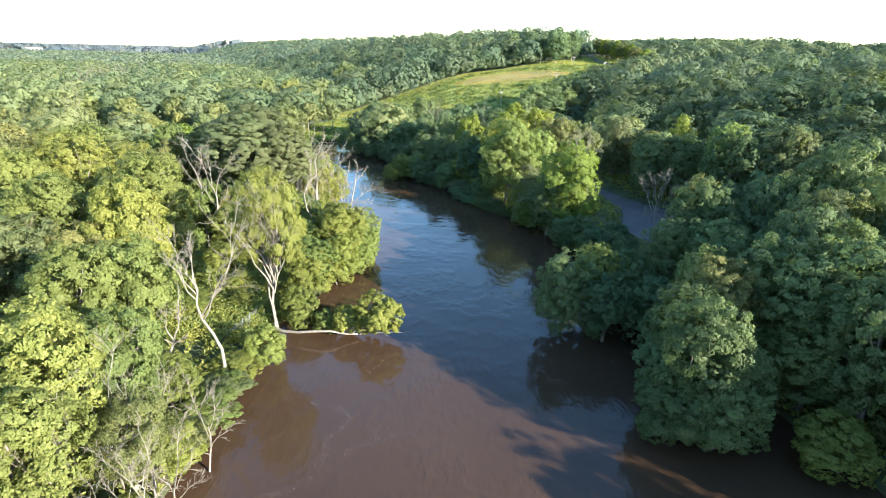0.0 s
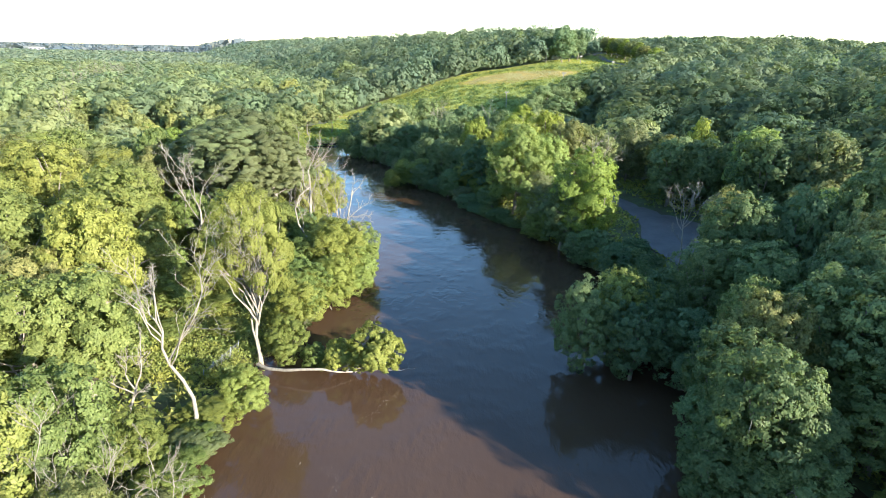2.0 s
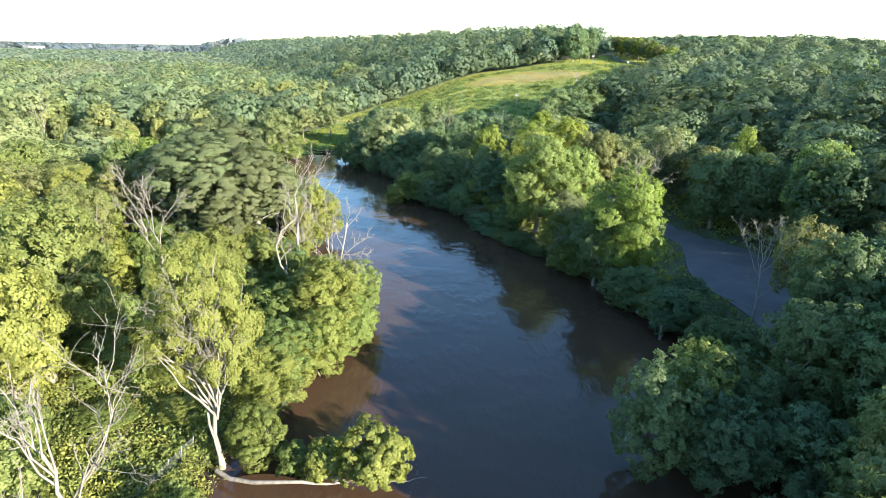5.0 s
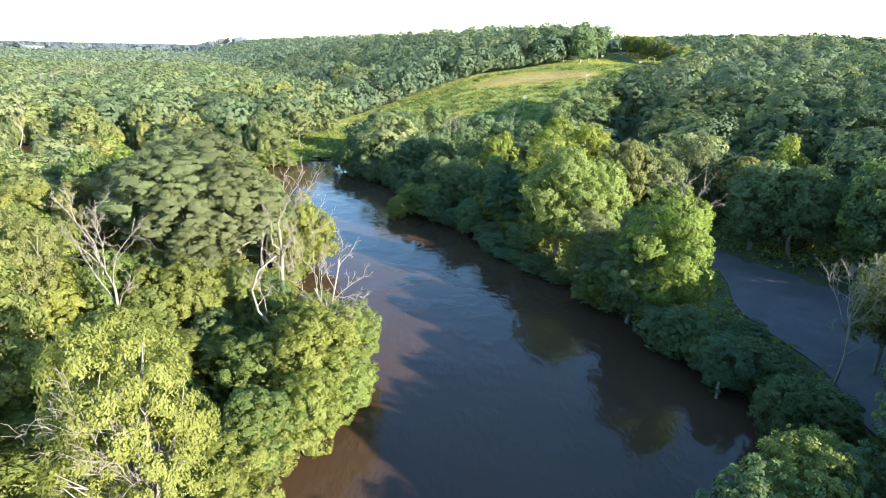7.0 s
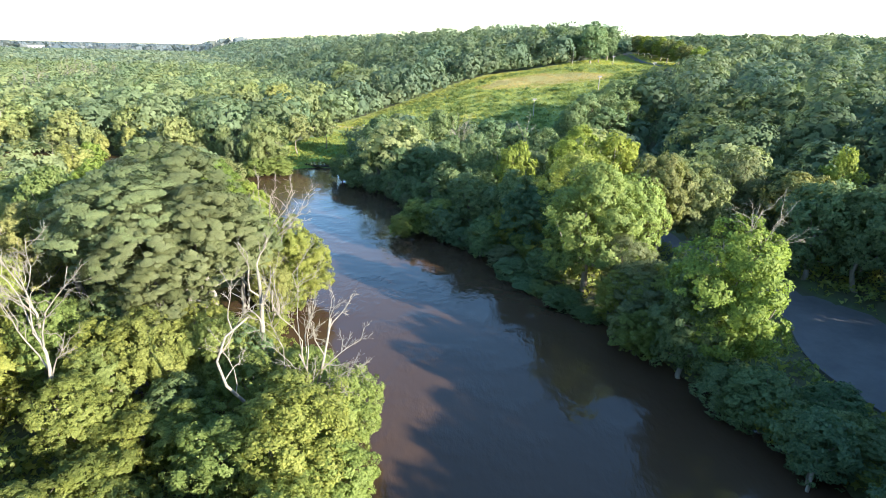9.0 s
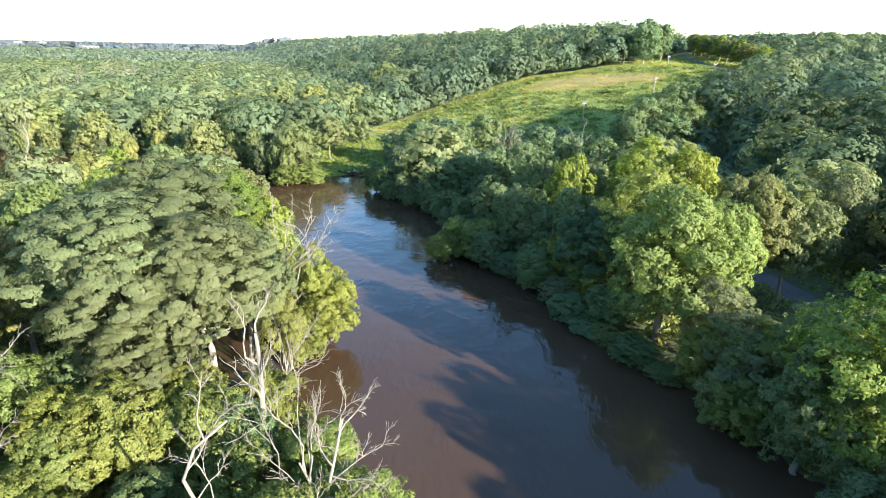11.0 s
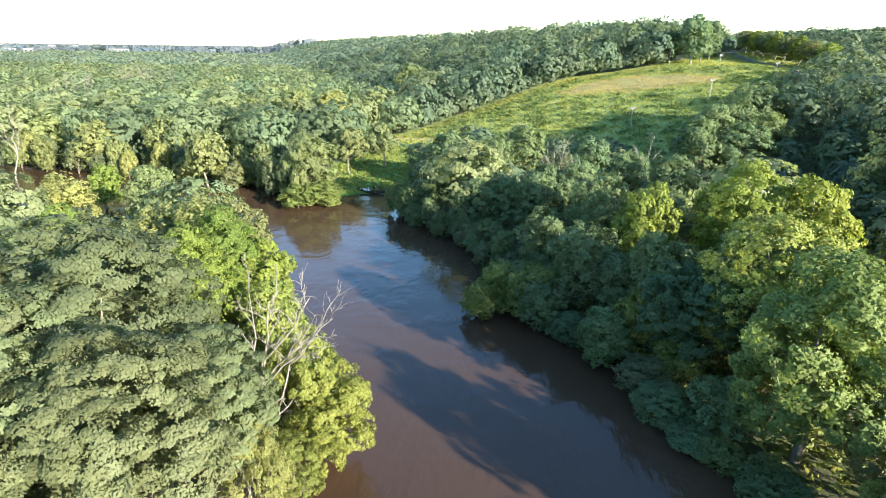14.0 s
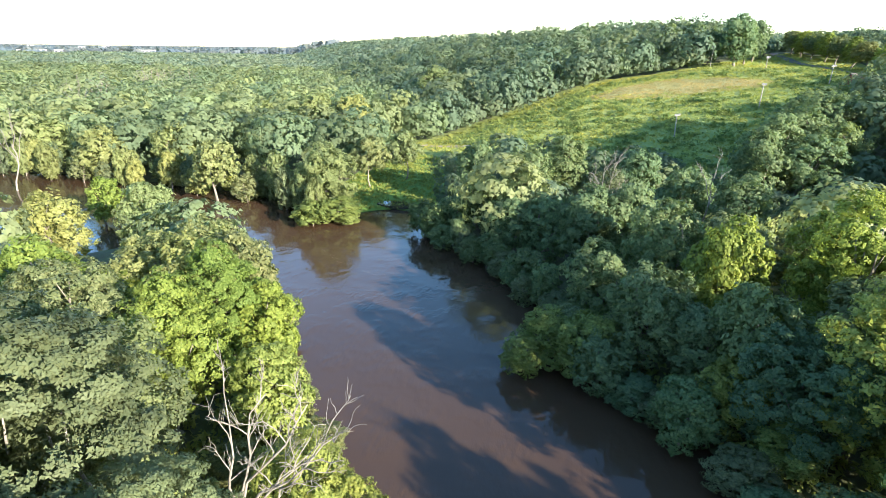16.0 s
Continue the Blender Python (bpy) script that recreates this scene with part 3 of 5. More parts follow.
plant("maple2", [
    (35.7, 58.2, 14.5, 4.6), (50.9, 89.6, 17, 5), (31.7, 47.8, 13, 4.6), (24.1, 35.6, 11, 4),
    (23.0, 30.8, 12, 3.9), (27.1, 40.4, 12.5, 3.6), (33.8, 57.8, 15, 4.8), (35.5, 34.3, 15.4, 5),
    (33.2, 34.0, 9.5, 4), (21.3, 30.2, 5.6, 3.3), (24.6, 29.2, 6.4, 3.5), (22.4, 32.8, 8.0, 3.6), (26.0, 31.5, 9.0, 3.6),
])
plant("tall", [(-14.4, 46.0, 17.2, 4.3)])
plant("oak", [
    (38, 38, 15.5, 4.5), (42, 33, 16, 4.5), (44, 40, 17, 4.5), (40, 27, 15, 4.5), (46, 28, 16.5, 4.5), (47, 36, 18, 4.5),
    (38, 21, 13.8, 4.5), (43, 22, 15.2, 4.5), (50, 31, 18, 5), (50, 41, 19, 5), (42, 15, 14.8, 4.5), (47, 17, 17, 4.5),
])
plant("oak", [
    (28, 182, 18.5, 6), (34, 188, 20, 6), (24.5, 177, 16, 5), (40, 195, 22, 6), (33, 177, 16, 5.5), (41, 205, 21, 6),
    (48, 212, 22.4, 6), (38, 183, 18, 5.5), (45, 200, 20.8, 6),
])
plant("yellow", [(22.3, 81.6, 15.6, 5.4)])
plant("maple2", [(27.6, 68.4, 4.2, 2.4), (29.2, 62.6, 4.4, 2.5), (28.0, 74.2, 4.6, 2.6), (29.6, 71.6, 3.2, 2.0), (26.4, 70.2, 4.6, 2.4), (28.6, 65.6, 3.6, 2.2)])
plant("grey", [(-2.2, 152.4, 13.4, 3.6)])
plant("oak", [(43, 55, 18.5, 4.5), (47.5, 54, 20.5, 5), (40.5, 57, 16.5, 4), (52, 12, 18.5, 5), (57, 8, 20, 5)])
# the hill's crest
plant("oak", [(55, 312, 41.5, 6.5), (59, 316, 39, 5), (66, 331, 40.5, 5.4), (43, 330, 40, 6), (32, 330, 38.5, 6), (48, 322, 37, 5)])
plant("ash", [(85, 346, 37, 4.4), (88, 332, 36, 4.4), (91.5, 318, 34.4, 4.4), (95, 304, 32.4, 4.2)])
plant("yellow", [(86.5, 339, 36.6, 4.6), (90, 325, 35.4, 4.4), (93.5, 311, 33.6, 4.4), (97, 297, 31.6, 4.6)])
plant("silver", [(-54, 290, 22, 7)])


# further trees of the near woods, between the named ones
def near_fill(x0, x1, y0, y1, step, kinds, low, high, limit):
    made = 0
    for gx_ in np.arange(x0, x1, step):
        for gy_ in np.arange(y0, y1, step):
            x, y = gx_ + rng.uniform(-0.4, 0.4) * step, gy_ + rng.uniform(-0.4, 0.4) * step
            p = np.array([[x, y]])
            if outline_distance(p, RIVER)[0] < 2.5 or outline_distance(p, FIELD)[0] < 3 or outline_distance(p, LOT)[0] < 2.5:
                continue
            if outline_distance(p, LAWN)[0] < 2 or outline_distance(p, CLEARING)[0] < 2 or outline_distance(p, ARM_GAP)[0] < 2:
                continue
            if x > max(0.74 * y + 34, 66) or x < -max(0.82 * y + 16, 1.13 * (y - 74) + 26) or made >= limit:
                continue
            R = rng.uniform(4.0, 5.9)
            if 20 < x < 37 and 56 < y < 106:
                continue
            if outline_distance(p, NEAR_LINE, False)[0] > 70:
                continue
            if any((x - a) ** 2 + (y - b) ** 2 < (0.62 * (R + c)) ** 2 for a, b, c in PLACED):
                continue
            z = float(ground(p)[0])
            set_tree(kinds[rng.integers(0, len(kinds))], x, y, z + rng.uniform(low, high), R)
            made += 1
    return made


def bank_bushes(line, y0, y1, inland, kinds, low, high):
    """Overhanging growth along a bank."""
    for (ax, ay), (bx, by) in zip(line, line[1:]):
        L = math.hypot(bx - ax, by - ay)
        for k in range(max(1, round(L / 2.6))):
            u = (k + rng.random()) / max(1, round(L / 2.6))
            x, y = ax + (bx - ax) * u, ay + (by - ay) * u
            x, y = x - (by - ay) / L * inland * rng.uniform(-0.2, 1.6), y + (bx - ax) / L * inland * rng.uniform(-0.2, 1.6)
            if not y0 < y < y1 or outline_distance(np.array([[x, y]]), ARM_GAP)[0] < 1.5 or any((x - a) ** 2 + (y - b) ** 2 < (0.5 * c) ** 2 for a, b, c in PLACED):
                continue
            kind, top = kinds[rng.integers(0, len(kinds))], rng.uniform(low, high)
            if x > 0 and 93 < y < 108:
                top *= 0.45
            set_tree(kind, x, y, top, rng.uniform(1.7, 2.9))


bank_bushes(RIGHT_BANK[7:20], 38, 172, -1.2, ("grey", "oak", "oak", "maple2"), 3.0, 6.0)
bank_bushes(RIGHT_BANK[0:5], 150, 180, -1.0, ("silver", "bush", "grey"), 2.6, 5.0)
bank_bushes(RIGHT_BANK[0:5], 150, 190, -4.5, ("silver", "silver", "grey"), 5.0, 9.0)
bank_bushes(LEFT_BANK[4:8], 56, 88, 1.0, ("bush", "lime"), 2.4, 4.6)
bank_bushes(LEFT_BANK[0:3], 9, 44, 0.8, ("bush", "ash"), 1.8, 3.2)
bank_bushes(LEFT_BANK[17:23], 96, 150, 1.0, ("bush", "silver", "ash"), 2.6, 5.0)
near_fill(-80, -12, 8, 110, 6.0, ("maple", "ash", "ash", "silver", "maple"), 9.5, 14, 110)
near_fill(-110, -28, 110, 165, 6.6, ("silver", "ash", "silver", "maple"), 9, 13, 45)
near_fill(38, 66, -14, 24, 5.0, ("oak", "maple2"), 11.0, 13.5, 34)
near_fill(28, 54, 18, 60, 6.0, ("ash", "lime", "grey", "oak", "yellow", "ash"), 13, 15.8, 50)
near_fill(52, 92, 14, 110, 6.0, ("oak", "maple2", "ash", "lime", "grey", "yellow"), 10.5, 16.5, 70)
near_fill(28, 86, 18, 110, 6.0, ("oak", "maple2", "ash", "oak", "lime"), 10.5, 14, 60)
near_fill(-23, 60, 100, 195, 6.2, ("oak", "oak", "ash"), 9, 12.5, 70)

# leafy growth under the cottonwoods
plant("maple", [(-24.8, 72.4, 9.4, 3.4), (-20.4, 73.6, 8.6, 3.1), (-22.4, 76.4, 8.4, 2.9), (-27.2, 70.2, 7.6, 2.8)])
plant("maple2", [(-18.2, 74.6, 7.4, 2.8), (-21.0, 69.4, 6.0, 2.8), (-30.6, 77.0, 9.0, 3.2)])


# ---- woods further off ----
def stature(p):
    """Share of the full height to which the woods grow: low beside the meadow's sunny end and beyond the crest."""
    low_end = (p[:, 0] > 46) & (p[:, 1] > 216) & (p[:, 1] < 300) & (outline_distance(p, FIELD) < 46)
    crest = (p[:, 0] > 66) & (p[:, 0] < 122) & (p[:, 1] >= 290) & (p[:, 1] < 470)
    shoulder = (p[:, 0] >= 105) & (p[:, 1] > 230)
    return np.where(low_end, 0.62, np.where(crest, 0.42, np.where(shoulder, 0.66, 1.0)))


def woods(name, mat, label, cells, sprays, spray, low, high, rad):
    """Joined woods: every tree a crown of leaf sprays on the ground at its place."""
    r = np.random.default_rng(hash_of(name))
    base = []
    for k in range(8):
        boughs = 16 if sprays > 700 else 11
        pts, d, way, _ = crown_sample(r, sprays, 11.0, 5.0, 0.1 if sprays > 700 else 0.25, boughs, r.uniform(0.4, 0.48), 0.11 if sprays > 700 else 0.15, 0.75, 1.0, 0.0)
        out = pts - [0, 0, 5.5]
        base.append((pts / [5.0, 5.0, 11.0], d * 0.2 + way * 0.45 + out / np.linalg.norm(out, axis=1, keepdims=True) * 0.6))
    vs, ts, kinds, shades, off = [], [], [], [], 0
    cells = np.asarray(cells)
    sizes = stature(cells[:, :2])
    for (x, y, *own), tall in zip(cells, sizes):
        b, nn = base[r.integers(0, 8)]
        big = r.random()
        R, h, a = rad * (0.62 + 0.6 * big) * (0.4 + 0.6 * tall), (low + (high - low) * (0.65 * big + 0.35 * r.random())) * tall, r.uniform(0, 6.28)
        if own:
            R, h = own[0] * (0.4 + 0.6 * tall), (low + (high - low) * ((own[0] - 3.2) / 5.2 * 0.75 + 0.25 * r.random())) * tall
            many = int(min(1.0, (R / 7.4) ** 2 + 0.12) * len(b))
            b, nn = b[:many], nn[:many]
        ca, sa = math.cos(a), math.sin(a)
        rot = np.array([[ca, -sa, 0], [sa, ca, 0], [0, 0, 1]])
        P = (b @ rot.T) * [R, R, h]
        N = (nn @ rot.T) + r.normal(size=nn.shape) * (0.24 if sprays > 700 else 0.18)
        v, t = kites(P + [x, y, 0.0], N, spray * (rad if own else R), r, 1.0, True)
        vs.append((v, len(v), x, y))
        tone = np.array([r.random(), r.random(), r.random()])
        if y > 60:
            tone[0] = np.clip(tone[0] * 0.75 + 0.125 + 0.3 * wobble(np.array([[x, y]]), 38, 5)[0], 0, 1)
        shades.append(turned(N, nn @ rot.T, 0.82 if sprays > 1000 else 0.88, 3))
        kinds.append(np.tile(tone, (len(v), 1)))
        ts.append(t + off)
        off += len(v)
    gz_ = ground(cells[:, :2])
    verts = np.concatenate([v + [0, 0, z] for (v, n, x, y), z in zip(vs, gz_)])
    me = fast_mesh(name, verts, np.concatenate(ts), mat, np.concatenate(shades))
    me.attributes.new("tree_tone", "FLOAT_VECTOR", "POINT").data.foreach_set("vector", np.concatenate(kinds).astype(np.float32).ravel())
    return tagged(new(name, me), label, "woods", "", "stuff")


def cells_of(keep, x0, x1, y0, y1, step):
    X, Y = np.meshgrid(np.arange(x0, x1, step), np.arange(y0, y1, step))
    p = np.stack([X.ravel(), Y.ravel()], 1) + rng.uniform(-0.45, 0.45, (X.size, 2)) * step + np.stack([np.zeros(X.size), (np.arange(X.size) % X.shape[1] % 2) * step * 0.5], 1)
    return p[keep(p)]


placed = np.array([(a, b) for a, b, c in PLACED])


def free(p):
    ok = (outline_distance(p, RIVER) > 2.5) & (outline_distance(p, FIELD) > 1.5) & (outline_distance(p, LOT) > 3) & (outline_distance(p, LAWN) > 2) & (outline_distance(p, CLEARING) > 2) & (outline_distance(p, ARM_GAP) > 2) & (outline_distance(p, TRACK_GAP) > 1.5)
    ok &= (p[:, 0] > -np.maximum(0.82 * p[:, 1] + 18, 1.13 * (p[:, 1] - 74) + 30)) & (p[:, 0] < 0.74 * p[:, 1] + 40)
    ok &= outline_distance(p, NEAR_LINE, False) > 66
    near = np.min(np.hypot(p[:, None, 0] - placed[None, :, 0], p[:, None, 1] - placed[None, :, 1]), 1) > 4.6
    return ok & near


def by_meadow(p):
    return (outline_distance(p, FIELD) < 48) & (p[:, 1] < 226) & (p[:, 0] > -34) & (p[:, 0] < 46)


def hill_side(p):
    return outline_distance(p, TOE_AREA) < 0


def before_crest(p):
    """The flat top behind the crest is out of sight, and its woods are left out."""
    return outline_distance(p, TOE_AREA) > np.where(p[:, 0] > 90, -330, np.where(p[:, 1] < 470, -200, -110))


def darts(keep, x0, x1, y0, y1, tries, small, large):
    """Trees of many sizes, close together but not on top of one another: rows of x, y, crown radius."""
    p = rng.uniform((x0, y0), (x1, y1), (tries, 2))
    p = p[keep(p)]
    size = small + (large - small) * rng.random(len(p)) ** 1.5
    order = np.argsort(-size + rng.uniform(0, 1.2, len(p)))
    kept = np.zeros((0, 3))
    for i in order:
        near = np.abs(kept[:, :2] - p[i]).max(1) < 14
        around = kept[near]
        if not len(around) or (np.hypot(*(around[:, :2] - p[i]).T) > 0.66 * (around[:, 2] + size[i])).all():
            kept = np.vstack([kept, [*p[i], size[i]]])
    return kept


mid_cells = darts(lambda p: free(p) & before_crest(p) & (p[:, 1] < 470), -420, 330, 20, 470, 30000, 3.2, 8.4)
low_edge = by_meadow(mid_cells[:, :2])
edge_row = []
for p, q in zip(FIELD[:6], FIELD[1:7]):
    n = q - p
    L = np.hypot(*n)
    out = np.array([-n[1], n[0]]) / L
    edge_row += [tuple(p + n * u + out * rng.uniform(2.5, 6.0)) for u in np.arange(0, 1, 3.4 / L)]
edge_row = [p for p in edge_row if not (44 < p[0] < 66)]
woods("meadow_shrub_edge", RIDGE_SHADE, "leafy green shrubs along the upper edge of the meadow", np.array(edge_row), 420, 0.22, 4, 8, 3.4)
woods("meadow_edge_woods", RIDGE_SHADE, "low dark green trees between the river and the meadow", mid_cells[low_edge, :2], 1100, 0.135, 6, 9.5, 4.4)
mid_cells = mid_cells[~low_edge]
on_hill = hill_side(mid_cells[:, :2])
away = outline_distance(mid_cells[:, :2], NEAR_LINE, False)
near, far_off = away < 122, away >= 185
between = ~near & ~far_off
# the hill woods take leaf colours with the slope's shade painted in
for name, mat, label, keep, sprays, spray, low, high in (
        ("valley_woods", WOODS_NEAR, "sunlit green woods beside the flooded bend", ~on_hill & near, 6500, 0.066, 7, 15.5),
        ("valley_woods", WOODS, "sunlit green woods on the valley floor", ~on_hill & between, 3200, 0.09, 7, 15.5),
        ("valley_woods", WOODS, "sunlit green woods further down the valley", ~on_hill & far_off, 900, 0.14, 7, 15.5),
        ("hill_woods", RIDGE_NEAR_SHADE, "dark green woods on the foot of the hill, slope shade in the leaf colour", on_hill & near, 5500, 0.07, 7, 16.5),
        ("hill_woods", RIDGE_SHADE, "dark green woods on the near hillside, slope shade in the leaf colour", on_hill & between, 2600, 0.095, 7, 16.5),
        ("hill_woods", RIDGE_SHADE, "dark green woods along the hill's crest, slope shade in the leaf colour", on_hill & far_off, 800, 0.15, 7, 16.5)):
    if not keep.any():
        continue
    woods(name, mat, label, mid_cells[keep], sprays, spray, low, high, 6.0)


def past_crest(p):
    return (outline_distance(p, FIELD) > 4) & (p[:, 0] > 84)


woods("crest_shrubs", WOODS_NEAR, "low green shrubs along the hill's far shoulder", np.vstack([cells_of(past_crest, 84, 185, 272, 352, 5.6), cells_of(past_crest, 92, 245, 392, 412, 4.6), cells_of(past_crest, 100, 260, 452, 468, 4.6)]), 300, 0.26, 4.5, 8.0, 3.6)


def behind(p):
    seen = (p[:, 1] > 6) & (p[:, 0] > -(0.82 * p[:, 1] + 18)) & (p[:, 0] < 0.74 * p[:, 1] + 40)
    kept = np.min(np.hypot(p[:, None, 0] - placed[None, :, 0], p[:, None, 1] - placed[None, :, 1]), 1) > 5.5
    return (outline_distance(p, RIVER) > 3) & ~seen & kept


woods("bank_woods", WOODS, "green woods along the lower reach of the river", cells_of(behind, -110, 118, -80, 78, 8.2), 420, 0.2, 8, 12, 5.0)


TOWN = [(-1473, 1472, 31, 20, 19, 30), (-1364, 1447, 22, 20, 20, 40), (-1268, 1402, 21, 20, 22, 35), (-1669, 1928, 22, 24, 32, 35),
        (-1658, 2027, 25, 24, 32, 38), (-1180, 1628, 38, 24, 22, 36), (-1225, 1640, 19, 20, 24, 36), (-2300, 2350, 37, 30, 34, 40)]


def clear_of_town(p):
    """Open fields lie in front of each far building."""
    ok = np.ones(len(p), bool)
    for x, y, w, *_ in TOWN:
        d = np.array([x + 9.0, y - 74.0])
        L = np.hypot(*d)
        q = p - [-9.0, 74.0]
        along, across = q @ d / L, q @ [d[1] / L, -d[0] / L]
        ok &= ~((np.abs(across) < w * 0.55 + 8) & (along > L - 520) & (along < L + 15))
    return ok


def far_keep(a, b):
    return lambda p: clear_of_town(p) & before_crest(p) & (p[:, 1] >= a) & (p[:, 0] > -1.13 * (p[:, 1] - 74) - 30) & (p[:, 0] < np.minimum(0.74 * p[:, 1], 300 - 0.2 * p[:, 1])) & (p[:, 1] < b) & ((p[:, 1] < 760) | (p[:, 0] < 20))


# far woods, their haze painted into the leaf tones
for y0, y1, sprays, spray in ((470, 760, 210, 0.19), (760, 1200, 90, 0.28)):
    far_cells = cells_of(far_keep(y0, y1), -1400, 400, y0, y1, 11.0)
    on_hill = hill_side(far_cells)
    woods("far_valley_woods", FARWOODS_HAZE, "hazy green woods of the wide valley", far_cells[~on_hill], sprays, spray, 9, 14.5, 7.2)
    woods("far_hill_woods", FARRIDGE_HAZE, "distant green woods along the ridge", far_cells[on_hill], sprays, spray, 11, 17, 6.6)
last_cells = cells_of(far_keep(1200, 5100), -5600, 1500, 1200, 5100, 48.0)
woods("distant_woods", DISTANT_HAZE, "distant woods reaching the horizon", last_cells, 34, 0.42, 10, 17, 26)


# ---- low growth ----
def tufts(name, mat, label, category, pts, blades, height, width, seed, spread=0.8):
    """Upright blades and sprays in small tufts on the ground, joined."""
    r = np.random.default_rng(seed)
    z = ground(pts)
    n = len(pts)
    P = np.repeat(np.column_stack([pts, z]), blades, 0)
    h = np.repeat(r.uniform(0.5, 1.3, n), blades) * height
    lift = np.sqrt(r.random(len(P))) * h
    P = P + np.column_stack([r.normal(size=(len(P), 2)) * width * spread, lift])
    N = np.column_stack([r.normal(size=(len(P), 2)), np.abs(r.normal(size=len(P))) * 0.7 + 0.3])
    v, t = kites(P, N, width, r, 0.8, True)
    ob = new(name, fast_mesh(name, v, t, mat))
    return tagged(ob, label, category, "", "stuff")


def scatter(count, x0, x1, y0, y1, keep, seed):
    r = np.random.default_rng(seed)
    p = np.column_stack([r.uniform(x0, x1, count), r.uniform(y0, y1, count)])
    return p[keep(p)]


WEEDS = leaf_material("weed_leaf", (0.1, 0.14, 0.026), (0.165, 0.215, 0.042), (0.23, 0.265, 0.064), cells=0.5)
MEADOW = leaf_material("meadow_grass", (0.165, 0.21, 0.036), (0.21, 0.255, 0.048), (0.25, 0.29, 0.062), cells=0.12)
STRAW = leaf_material("dry_grass_blade", (0.235, 0.23, 0.075), (0.275, 0.26, 0.088), (0.32, 0.3, 0.105), cells=0.1)
SHRUB = leaf_material("meadow_shrub_leaf", (0.07, 0.12, 0.026), (0.105, 0.16, 0.036), (0.14, 0.195, 0.048), cells=0.35)
low = scatter(15000, -60, 55, 8, 125, lambda p: (outline_distance(p, RIVER) > 0.6) & (outline_distance(p, LOT) > 0.8), 5)
tufts("undergrowth", WEEDS, "tangled green undergrowth below the trees", "undergrowth", low, 7, 0.9, 0.42, 11)
low = scatter(2600, -34, -14, 40, 66, lambda p: outline_distance(p, CLEARING) < 3, 6)
tufts("tall_weeds", WEEDS, "tall green weeds in a small riverside clearing", "weeds", low, 24, 1.1, 0.17, 12, 1.5)
grass = scatter(26000, -54, 98, 192, 350, lambda p: (outline_distance(p, FIELD) < 5) & (outline_distance(p, STRAW_BAND) > -3 + 3 * wobble(p, 6)), 7)
tufts("meadow_grass", MEADOW, "sunlit rough green grass on a hill meadow", "grass", grass, 7, 0.42, 0.3, 13)
grass = scatter(9000, -5, 65, 258, 298, lambda p: outline_distance(p, STRAW_BAND) < 1 + 3 * wobble(p, 6), 8)
tufts("dry_grass", STRAW, "dry straw-coloured grass on the upper meadow", "grass", grass, 7, 0.2, 0.2, 14)
shrubs = scatter(12000, -48, 80, 200, 300, lambda p: (outline_distance(p, FIELD) < -2) & (outline_distance(p, STRAW_BAND) > 2) & (wobble(p * [1, 1.7], 3.4, 2) + 0.25 * wobble(p, 23, 4) > 0.2), 9)
tufts("meadow_shrubs", SHRUB, "low dark green shrubs in rows on the meadow", "shrubs", shrubs, 14, 1.0, 0.42, 15)
lawn_pts = scatter(2200, -54, -30, 168, 224, lambda p: (outline_distance(p, LAWN) < 1) & (outline_distance(p, RIVER) > 0.5), 10)
tufts("lawn_grass", LEAF["bush"], "bright green grass beside the bend of the river", "grass", lawn_pts, 4, 0.25, 0.4, 16)

# ---- dead trees ----


def part(name, verts, faces, mat, parent, label="", round_faces=True):
    me = bpy.data.meshes.new(name)
    me.from_pydata([tuple(v) for v in verts], [], faces)
    me.materials.append(mat)
    if round_faces:
        me.shade_smooth()
    ob = new(name, me)
    ob.parent = parent
    return tagged(ob, label)


def twigs(a, b, r0, r, depth, verts, faces):
    """A limb from a to b with forking twigs."""
    a, b = np.array(a, float), np.array(b, float)
    path = bent(a, b, r, 0.04, 5)
    tube(path, np.linspace(r0, max(r0 * 0.3, 0.009), 6), 6 if depth > 1 else 4 if depth else 3, verts, faces)
    if not depth:
        return
    d = b - a
    L = np.linalg.norm(d)
    for k in range(int(r.integers(5, 9))):
        f = r.uniform(0.3, 1.0)
        s = path[min(int(f * 5), 4)] * (1 - (f * 5) % 1) + path[min(int(f * 5) + 1, 5)] * ((f * 5) % 1) if f < 1 else path[5]
        w = d / L + r.normal(size=3) * 0.62 + [0, 0, 0.18]
        w /= np.linalg.norm(w)
        twigs(s, s + w * L * r.uniform(0.2, 0.44), r0 * 0.45, r, depth - 1, verts, faces)


def dead_tree(base, top, r0, limbs, seed, label="bare dead tree with pale weathered branches", depth=2, group="dead trees on the bank"):
    r = np.random.default_rng(seed)
    base, top = np.array(base, float), np.array(top, float)
    base[2] = min(base[2], float(ground(base[:2])[0]) - 0.3)
    ob = new("dead_tree")
    tagged(ob, label, "dead tree", group)
    path = bent(base, top, r, 0.0, 7)
    v, f = [], []
    tube(path, np.linspace(r0, r0 * 0.36, 8), 9, v, f)
    part("trunk", v, f, DEADWOOD, ob)
    for frac, end in limbs:
        k = frac * 7
        i = min(int(k), 6)
        a = path[i] * (1 - (k - i)) + path[i + 1] * (k - i)
        v, f = [], []
        twigs(a, end, r0 * 0.3, r, depth, v, f)
        part("limb", v, f, DEADWOOD, ob)
    return ob


